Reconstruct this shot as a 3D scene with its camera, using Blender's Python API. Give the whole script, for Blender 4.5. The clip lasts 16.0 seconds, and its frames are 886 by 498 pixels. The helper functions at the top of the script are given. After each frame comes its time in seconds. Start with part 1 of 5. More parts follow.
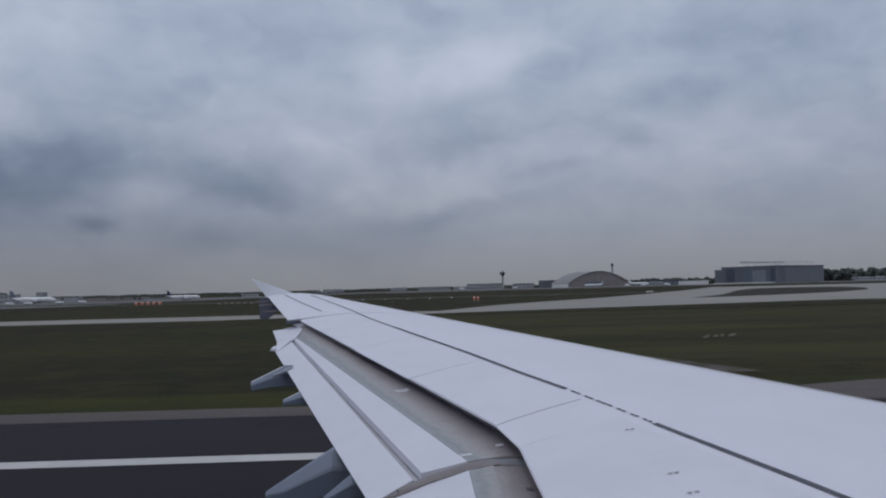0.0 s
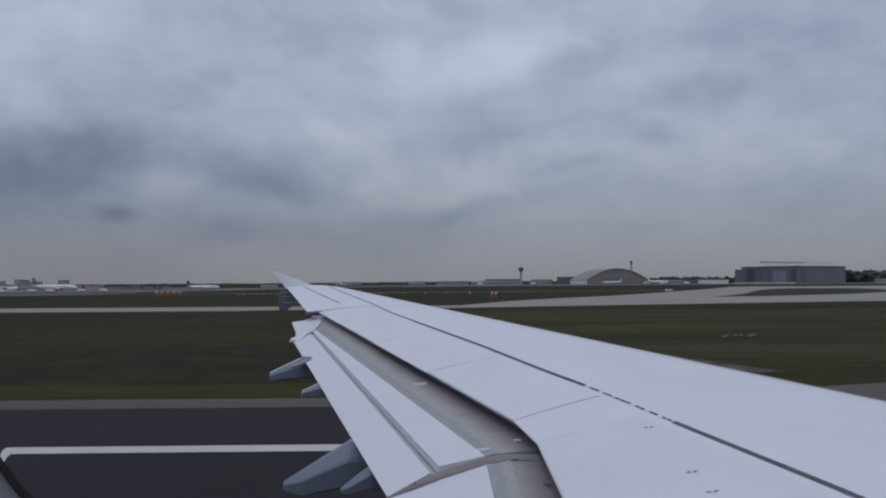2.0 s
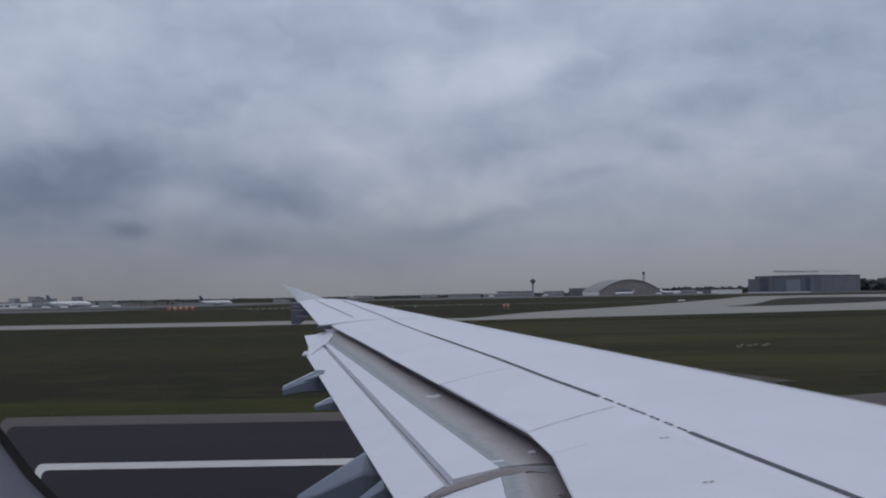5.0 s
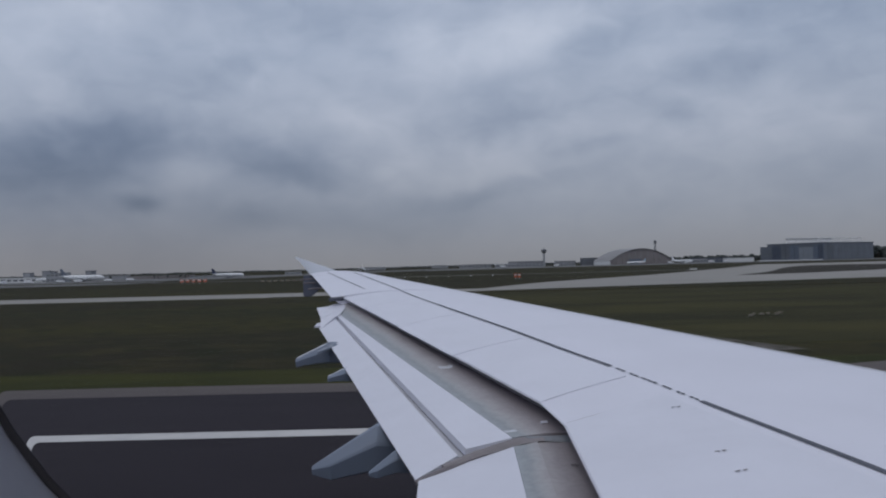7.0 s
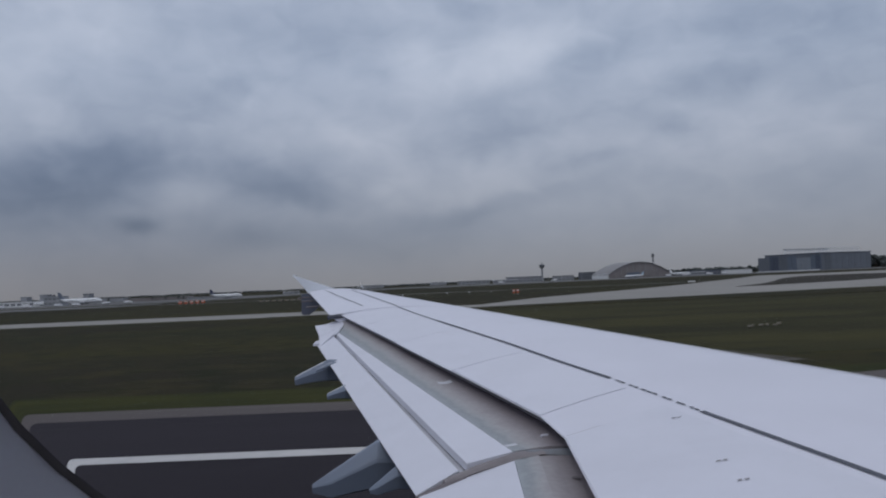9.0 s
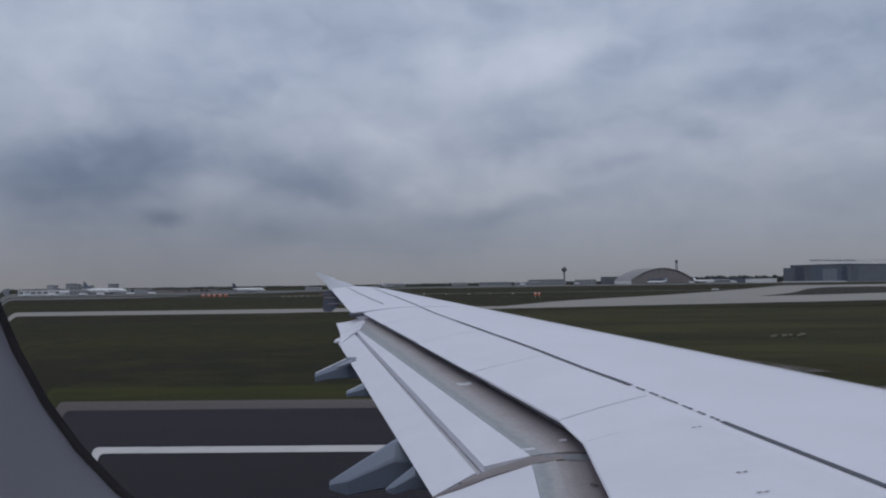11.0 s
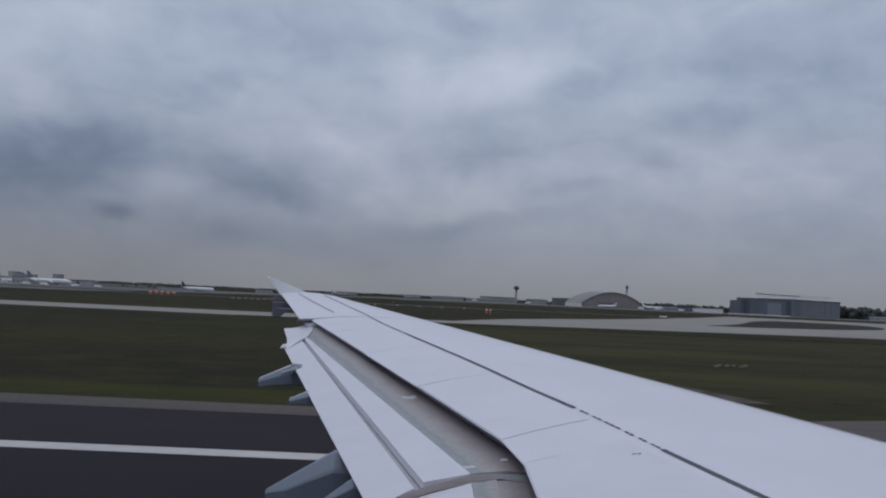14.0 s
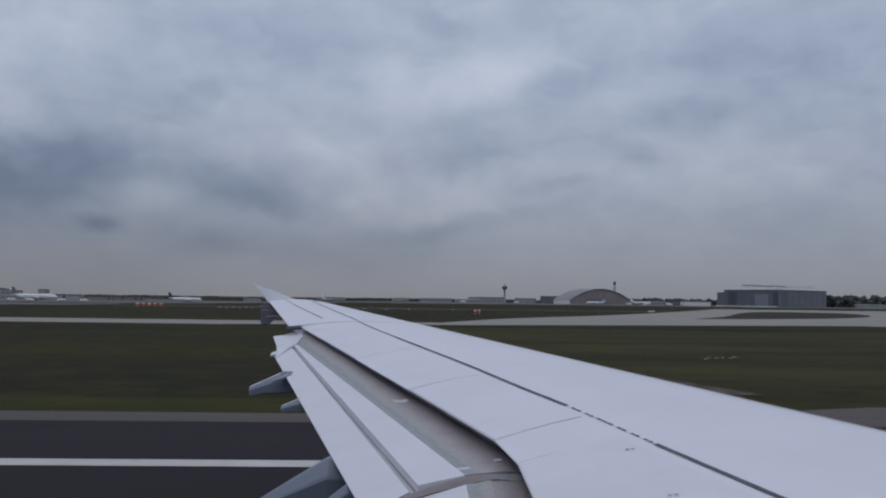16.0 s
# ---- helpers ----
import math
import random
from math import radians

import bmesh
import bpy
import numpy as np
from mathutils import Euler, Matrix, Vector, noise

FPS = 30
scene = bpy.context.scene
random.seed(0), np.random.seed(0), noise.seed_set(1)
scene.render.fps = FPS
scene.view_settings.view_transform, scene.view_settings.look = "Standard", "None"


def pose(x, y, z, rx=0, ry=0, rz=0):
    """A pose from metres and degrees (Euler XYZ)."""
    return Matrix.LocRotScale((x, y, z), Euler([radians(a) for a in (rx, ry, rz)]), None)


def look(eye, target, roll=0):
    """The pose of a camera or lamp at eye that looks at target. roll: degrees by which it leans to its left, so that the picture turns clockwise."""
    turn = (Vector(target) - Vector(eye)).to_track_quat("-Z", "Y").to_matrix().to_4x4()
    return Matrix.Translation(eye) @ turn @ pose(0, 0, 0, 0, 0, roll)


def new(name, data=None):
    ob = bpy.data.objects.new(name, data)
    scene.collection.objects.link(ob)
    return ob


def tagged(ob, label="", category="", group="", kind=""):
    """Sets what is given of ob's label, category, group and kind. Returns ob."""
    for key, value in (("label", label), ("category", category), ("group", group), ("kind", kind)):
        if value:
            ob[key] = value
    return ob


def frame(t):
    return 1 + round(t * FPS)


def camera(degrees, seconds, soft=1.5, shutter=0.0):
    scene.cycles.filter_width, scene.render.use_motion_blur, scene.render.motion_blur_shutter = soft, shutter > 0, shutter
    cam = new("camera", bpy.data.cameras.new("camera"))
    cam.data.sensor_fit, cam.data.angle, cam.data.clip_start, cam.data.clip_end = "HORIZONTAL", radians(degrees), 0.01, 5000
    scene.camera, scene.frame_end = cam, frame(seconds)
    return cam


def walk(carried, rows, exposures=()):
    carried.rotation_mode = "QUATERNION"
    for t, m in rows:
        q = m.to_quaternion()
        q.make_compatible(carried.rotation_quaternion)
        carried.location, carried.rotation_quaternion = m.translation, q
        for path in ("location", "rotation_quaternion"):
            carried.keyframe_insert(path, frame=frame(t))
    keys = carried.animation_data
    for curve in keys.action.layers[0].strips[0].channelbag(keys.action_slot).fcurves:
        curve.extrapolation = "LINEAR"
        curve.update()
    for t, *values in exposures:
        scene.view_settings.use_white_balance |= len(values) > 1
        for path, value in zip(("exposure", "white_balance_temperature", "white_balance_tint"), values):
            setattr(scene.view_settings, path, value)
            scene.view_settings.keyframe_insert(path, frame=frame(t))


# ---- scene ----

# An airliner's wing over a runway, seen through a cabin window.
# x: the aircraft's forward direction, y: outboard over the wing, z: up from the runway.
EYE = 4.4
cam = camera(54.0, 16.0, soft=2.1)
ROWS = [
    (0.0, 0.0175, -0.0027, 0.0113, 2.546, 1.385, -2.246),
    (0.5, 0.0167, -0.0024, 0.0116, 2.611, 1.381, -2.193),
    (1.0, 0.0166, -0.0025, 0.0110, 1.294, 1.212, -1.663),
    (1.5, 0.0093, 0.0011, 0.0024, 2.269, 2.276, -0.433),
    (2.0, 0.0030, -0.0040, 0.0083, 2.205, 0.372, -1.014),
    (2.5, 0.0163, -0.0014, 0.0111, 1.942, 2.428, -0.889),
    (3.0, 0.0189, -0.0050, 0.0110, 2.152, 3.720, -1.761),
    (3.5, 0.0033, -0.0024, 0.0004, 2.880, 0.515, -0.857),
    (3.7, 0.0008, -0.0006, -0.0001, 3.036, 1.144, -0.594),
    (5.8, 0.0036, 0.0010, 0.0020, 3.057, 0.934, -0.075),
    (6.0, 0.0088, -0.0010, -0.0042, 1.921, 2.443, 0.041),
    (6.5, -0.0106, 0.0124, -0.0004, 3.072, -0.573, 0.613),
    (7.0, -0.0004, 0.0049, 0.0073, 1.143, 1.454, 0.487),
    (7.5, 0.0077, -0.0029, -0.0032, 2.426, 3.640, -0.307),
    (8.0, -0.0056, 0.0039, -0.0012, 2.285, 0.245, 0.065),
    (8.5, 0.0016, 0.0042, 0.0010, 1.735, 0.991, 0.551),
    (9.0, 0.0049, 0.0048, -0.0077, 2.246, 2.464, 0.306),
    (9.2, -0.0011, 0.0025, 0.0003, 2.498, -0.608, 0.653),
    (11.3, -0.0004, 0.0001, -0.0005, 2.182, 0.878, 1.859),
    (11.5, -0.0032, 0.0126, -0.0028, 1.670, -0.205, 1.749),
    (12.0, -0.0011, 0.0099, -0.0039, 1.451, 0.548, 1.438),
    (12.5, 0.0054, 0.0320, 0.0062, 3.203, 0.544, 1.010),
    (13.0, 0.0050, 0.0333, 0.0059, 2.686, -0.509, 0.657),
    (13.5, 0.0064, 0.0313, 0.0053, 2.398, -0.847, -1.081),
    (14.0, 0.0068, 0.0301, 0.0057, 3.173, -2.698, -1.181),
    (14.5, 0.0045, 0.0355, 0.0073, 3.983, -3.715, 0.691),
    (15.0, 0.0034, 0.0365, 0.0060, 3.153, -4.974, 2.729),
    (15.5, 0.0064, 0.0299, 0.0063, 2.410, -0.783, -0.386),
    (16.0, 0.0055, 0.0302, 0.0070, 3.326, -0.770, -2.040),
]
walk(cam, [(t, pose(x, y, EYE + z, 90 + pitch, 0, yaw) @ pose(0, 0, 0, 0, 0, -roll)) for t, x, y, z, pitch, roll, yaw in ROWS],
     [(0.0, 0.0), (16.0, 0.0)])

# ---- world and sun: a broken overcast ----
world = bpy.data.worlds.new("overcast_sky")
scene.world = world
world.use_nodes = True
wn, wl = world.node_tree.nodes, world.node_tree.links
wn.clear()


def wnode(kind, **values):
    n = wn.new(kind)
    for key, value in values.items():
        if key == "operation":
            n.operation = value
        elif key == "blend":
            n.blend_type = value
        else:
            n.inputs[int(key[1:])].default_value = value
    return n


def wmath(op, a, b=None):
    n = wnode("ShaderNodeMath", operation=op)
    for i, v in enumerate((a, b)):
        if v is None:
            continue
        if isinstance(v, (int, float)):
            n.inputs[i].default_value = v
        else:
            wl.new(v, n.inputs[i])
    return n.outputs[0]


coord = wn.new("ShaderNodeTexCoord")
way = coord.outputs["Generated"]
split = wn.new("ShaderNodeSeparateXYZ")
wl.new(way, split.inputs[0])
up = wmath("MAXIMUM", split.outputs[2], 0.0)
# the height of the view over the horizon sets the mean brightness of the overcast
ramp = wn.new("ShaderNodeValToRGB")
wl.new(up, ramp.inputs[0])
SKY_STOPS = [(0.0, (0.240, 0.246, 0.274)), (0.06, (0.278, 0.302, 0.366)), (0.14, (0.345, 0.383, 0.474)),
             (0.24, (0.385, 0.440, 0.555)), (0.36, (0.42, 0.478, 0.60)), (1.0, (0.60, 0.64, 0.74))]
els = ramp.color_ramp.elements
els[0].position, els[0].color = SKY_STOPS[0][0], (*SKY_STOPS[0][1], 1)
els[1].position, els[1].color = SKY_STOPS[-1][0], (*SKY_STOPS[-1][1], 1)
for p, c in SKY_STOPS[1:-1]:
    e = els.new(p)
    e.color = (*c, 1)
# cloud sheet overhead: the view direction cut with a level layer
lift = wmath("ADD", up, 0.40)
sheet = wn.new("ShaderNodeCombineXYZ")
wl.new(wmath("DIVIDE", split.outputs[0], lift), sheet.inputs[0])
wl.new(wmath("DIVIDE", split.outputs[1], lift), sheet.inputs[1])


def sky_noise(vector, scale, detail, rough, twist):
    n = wn.new("ShaderNodeTexNoise")
    n.inputs["Scale"].default_value, n.inputs["Detail"].default_value = scale, detail
    n.inputs["Roughness"].default_value, n.inputs["Distortion"].default_value = rough, twist
    wl.new(vector, n.inputs["Vector"])
    return n


wide = sky_noise(sheet.outputs[0], 3.4, 8.0, 0.5, 0.4)
stretch = wn.new("ShaderNodeMapping")
stretch.inputs["Scale"].default_value = (1.0, 1.0, 1.7)
wl.new(way, stretch.inputs[0])
fine = sky_noise(stretch.outputs[0], 10.0, 6.0, 0.46, 0.4)
tatter = sky_noise(stretch.outputs[0], 24.0, 5.0, 0.45, 0.6)
cloud = wmath("ADD", wmath("MULTIPLY", wmath("SUBTRACT", wide.outputs[0], 0.5), 0.20),
              wmath("MULTIPLY", wmath("SUBTRACT", fine.outputs[0], 0.5), 0.34))
cloud = wmath("ADD", cloud, wmath("MULTIPLY", wmath("SUBTRACT", tatter.outputs[0], 0.5), 0.27))
# the cover closes to an even grey towards the horizon
even = wn.new("ShaderNodeMapRange")
even.inputs[1].default_value, even.inputs[2].default_value = 0.02, 0.14
even.inputs[3].default_value, even.inputs[4].default_value = 0.2, 1.0
wl.new(up, even.inputs[0])
cloud = wmath("MULTIPLY", cloud, even.outputs[0])
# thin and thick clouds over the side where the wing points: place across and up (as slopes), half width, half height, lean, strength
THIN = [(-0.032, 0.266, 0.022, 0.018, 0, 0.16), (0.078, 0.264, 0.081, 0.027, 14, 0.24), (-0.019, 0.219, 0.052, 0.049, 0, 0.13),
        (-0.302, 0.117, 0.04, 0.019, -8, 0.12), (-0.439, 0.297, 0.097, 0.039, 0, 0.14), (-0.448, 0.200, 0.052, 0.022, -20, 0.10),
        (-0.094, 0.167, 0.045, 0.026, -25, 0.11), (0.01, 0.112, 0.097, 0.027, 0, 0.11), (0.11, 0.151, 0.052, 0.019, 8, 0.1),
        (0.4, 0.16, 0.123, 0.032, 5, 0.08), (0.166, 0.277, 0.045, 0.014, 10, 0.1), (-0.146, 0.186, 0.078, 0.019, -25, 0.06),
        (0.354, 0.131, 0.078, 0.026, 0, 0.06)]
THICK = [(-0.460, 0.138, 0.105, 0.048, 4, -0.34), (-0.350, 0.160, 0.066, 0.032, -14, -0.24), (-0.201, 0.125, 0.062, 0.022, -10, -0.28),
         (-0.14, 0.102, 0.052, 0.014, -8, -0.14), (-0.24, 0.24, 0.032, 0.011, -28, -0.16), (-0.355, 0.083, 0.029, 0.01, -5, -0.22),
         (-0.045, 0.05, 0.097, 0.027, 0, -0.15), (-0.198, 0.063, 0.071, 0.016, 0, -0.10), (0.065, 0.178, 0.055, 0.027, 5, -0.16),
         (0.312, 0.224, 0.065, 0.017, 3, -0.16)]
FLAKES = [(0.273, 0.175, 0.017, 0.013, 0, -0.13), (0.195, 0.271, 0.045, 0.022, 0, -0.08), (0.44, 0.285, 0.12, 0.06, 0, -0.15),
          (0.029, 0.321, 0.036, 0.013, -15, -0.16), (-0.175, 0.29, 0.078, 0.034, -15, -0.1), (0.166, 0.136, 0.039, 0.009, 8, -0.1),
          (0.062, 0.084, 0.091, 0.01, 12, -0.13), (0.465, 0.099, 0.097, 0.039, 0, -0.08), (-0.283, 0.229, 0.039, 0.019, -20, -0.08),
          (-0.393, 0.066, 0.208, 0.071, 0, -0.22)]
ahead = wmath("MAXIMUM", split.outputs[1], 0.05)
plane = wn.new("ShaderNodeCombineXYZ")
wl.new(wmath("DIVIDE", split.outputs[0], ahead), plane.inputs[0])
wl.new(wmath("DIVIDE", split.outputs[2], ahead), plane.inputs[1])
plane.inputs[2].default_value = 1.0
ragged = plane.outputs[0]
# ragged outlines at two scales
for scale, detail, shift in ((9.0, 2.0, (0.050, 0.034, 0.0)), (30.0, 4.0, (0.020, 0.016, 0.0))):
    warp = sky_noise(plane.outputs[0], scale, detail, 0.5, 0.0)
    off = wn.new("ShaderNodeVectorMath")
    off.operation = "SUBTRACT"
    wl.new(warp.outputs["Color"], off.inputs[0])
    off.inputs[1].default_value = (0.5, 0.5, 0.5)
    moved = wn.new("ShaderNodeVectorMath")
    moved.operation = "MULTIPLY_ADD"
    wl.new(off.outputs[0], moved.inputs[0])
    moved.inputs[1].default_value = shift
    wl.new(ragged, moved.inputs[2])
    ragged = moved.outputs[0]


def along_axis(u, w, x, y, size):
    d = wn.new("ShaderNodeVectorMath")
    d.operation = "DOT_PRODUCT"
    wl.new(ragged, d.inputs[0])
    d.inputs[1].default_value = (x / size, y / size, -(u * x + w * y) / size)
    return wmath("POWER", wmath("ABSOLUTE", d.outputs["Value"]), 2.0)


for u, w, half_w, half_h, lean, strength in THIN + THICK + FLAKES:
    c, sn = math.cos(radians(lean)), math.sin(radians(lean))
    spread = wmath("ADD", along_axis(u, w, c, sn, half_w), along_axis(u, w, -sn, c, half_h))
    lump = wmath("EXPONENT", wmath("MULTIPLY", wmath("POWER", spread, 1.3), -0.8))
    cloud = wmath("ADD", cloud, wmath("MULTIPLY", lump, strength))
shade = wmath("MAXIMUM", wmath("ADD", cloud, 1.0), 0.25)
tone = wn.new("ShaderNodeMix")
tone.data_type, tone.blend_type = "RGBA", "MULTIPLY"
tone.inputs[0].default_value = 1.0
grey = wn.new("ShaderNodeCombineColor")
# thick cloud is bluer, thin cloud whiter
wl.new(wmath("POWER", shade, 1.2), grey.inputs[0])
wl.new(wmath("POWER", shade, 1.02), grey.inputs[1])
wl.new(wmath("POWER", shade, 0.8), grey.inputs[2])
wl.new(ramp.outputs[0], tone.inputs[6])
wl.new(grey.outputs[0], tone.inputs[7])
# a warmer break in the cover, low down
gap_way = wn.new("ShaderNodeVectorMath")
gap_way.operation = "SUBTRACT"
wl.new(way, gap_way.inputs[0])
gap_way.inputs[1].default_value = (-0.44, 0.90, 0.03)
gap_scale = wn.new("ShaderNodeVectorMath")
gap_scale.operation = "MULTIPLY"
wl.new(gap_way.outputs[0], gap_scale.inputs[0])
gap_scale.inputs[1].default_value = (4.0, 4.0, 17.0)
gap_dot = wn.new("ShaderNodeVectorMath")
gap_dot.operation = "DOT_PRODUCT"
wl.new(gap_scale.outputs[0], gap_dot.inputs[0])
wl.new(gap_scale.outputs[0], gap_dot.inputs[1])
warm = wn.new("ShaderNodeMix")
warm.data_type, warm.blend_type = "RGBA", "MULTIPLY"
wl.new(wmath("EXPONENT", wmath("MULTIPLY", gap_dot.outputs["Value"], -1.0)), warm.inputs[0])
wl.new(tone.outputs[2], warm.inputs[6])
warm.inputs[7].default_value = (1.06, 1.01, 0.97, 1)
# clear sky above the cover
clear = wn.new("ShaderNodeTexSky")
clear.sky_type, clear.sun_disc = "NISHITA", False
clear.sun_elevation, clear.sun_rotation = radians(48), radians(200)
above = wn.new("ShaderNodeBackground")
above.inputs[1].default_value = 0.06
wl.new(clear.outputs[0], above.inputs[0])
cover = wn.new("ShaderNodeBackground")
cover.inputs[1].default_value = 1.0
wl.new(warm.outputs[2], cover.inputs[0])
both = wn.new("ShaderNodeMixShader")
both.inputs[0].default_value = 0.93
wl.new(above.outputs[0], both.inputs[1])
wl.new(cover.outputs[0], both.inputs[2])
wout = wn.new("ShaderNodeOutputWorld")
wl.new(both.outputs[0], wout.inputs[0])

sun = new("sun", bpy.data.lights.new("sun", "SUN"))
sun.data.energy, sun.data.angle, sun.data.color = 0.5, radians(30), (1.0, 0.96, 0.9)
sun.matrix_world = look((0, 0, 60), (0 + 14, 0 + 38, 0), 0)


# ---- materials ----
def mat(name, base, rough=0.6, metal=0.0, scale=4.0, amount=0.12, fine_scale=60.0, fine_amount=0.08, bump=0.0, spec=0.5, tint=None, stretch_x=1.0, coat=0.0):
    """A surface with two scales of variation, in metres."""
    m = bpy.data.materials.new(name)
    m.use_nodes = True
    nodes, links = m.node_tree.nodes, m.node_tree.links
    b = nodes["Principled BSDF"]
    b.inputs["Roughness"].default_value, b.inputs["Metallic"].default_value = rough, metal
    b.inputs["Specular IOR Level"].default_value = spec
    b.inputs["Coat Weight"].default_value = coat
    tc = nodes.new("ShaderNodeTexCoord")
    mp = nodes.new("ShaderNodeMapping")
    mp.inputs["Scale"].default_value = (stretch_x, 1, 1)
    links.new(tc.outputs["Object"], mp.inputs[0])
    big = nodes.new("ShaderNodeTexNoise")
    big.inputs["Scale"].default_value, big.inputs["Detail"].default_value = 1.0 / scale, 5.0
    small = nodes.new("ShaderNodeTexNoise")
    small.inputs["Scale"].default_value, small.inputs["Detail"].default_value = fine_scale, 4.0
    links.new(mp.outputs[0], big.inputs["Vector"])
    links.new(mp.outputs[0], small.inputs["Vector"])
    other = tint or tuple(c * 0.55 for c in base)
    ramp1 = nodes.new("ShaderNodeMapRange")
    ramp1.inputs[1].default_value, ramp1.inputs[2].default_value = 0.35, 0.7
    ramp1.inputs[3].default_value, ramp1.inputs[4].default_value = 0.0, amount
    links.new(big.outputs[0], ramp1.inputs[0])
    ramp2 = nodes.new("ShaderNodeMapRange")
    ramp2.inputs[1].default_value, ramp2.inputs[2].default_value = 0.4, 0.75
    ramp2.inputs[3].default_value, ramp2.inputs[4].default_value = 0.0, fine_amount
    links.new(small.outputs[0], ramp2.inputs[0])
    total = nodes.new("ShaderNodeMath")
    total.operation, total.use_clamp = "ADD", True
    links.new(ramp1.outputs[0], total.inputs[0])
    links.new(ramp2.outputs[0], total.inputs[1])
    mix = nodes.new("ShaderNodeMix")
    mix.data_type = "RGBA"
    links.new(total.outputs[0], mix.inputs[0])
    mix.inputs[6].default_value, mix.inputs[7].default_value = (*base, 1), (*other, 1)
    links.new(mix.outputs[2], b.inputs["Base Color"])
    if bump:
        bp = nodes.new("ShaderNodeBump")
        bp.inputs["Strength"].default_value, bp.inputs["Distance"].default_value = 0.6, bump
        links.new(small.outputs[0], bp.inputs["Height"])
        links.new(bp.outputs[0], b.inputs["Normal"])
    return m


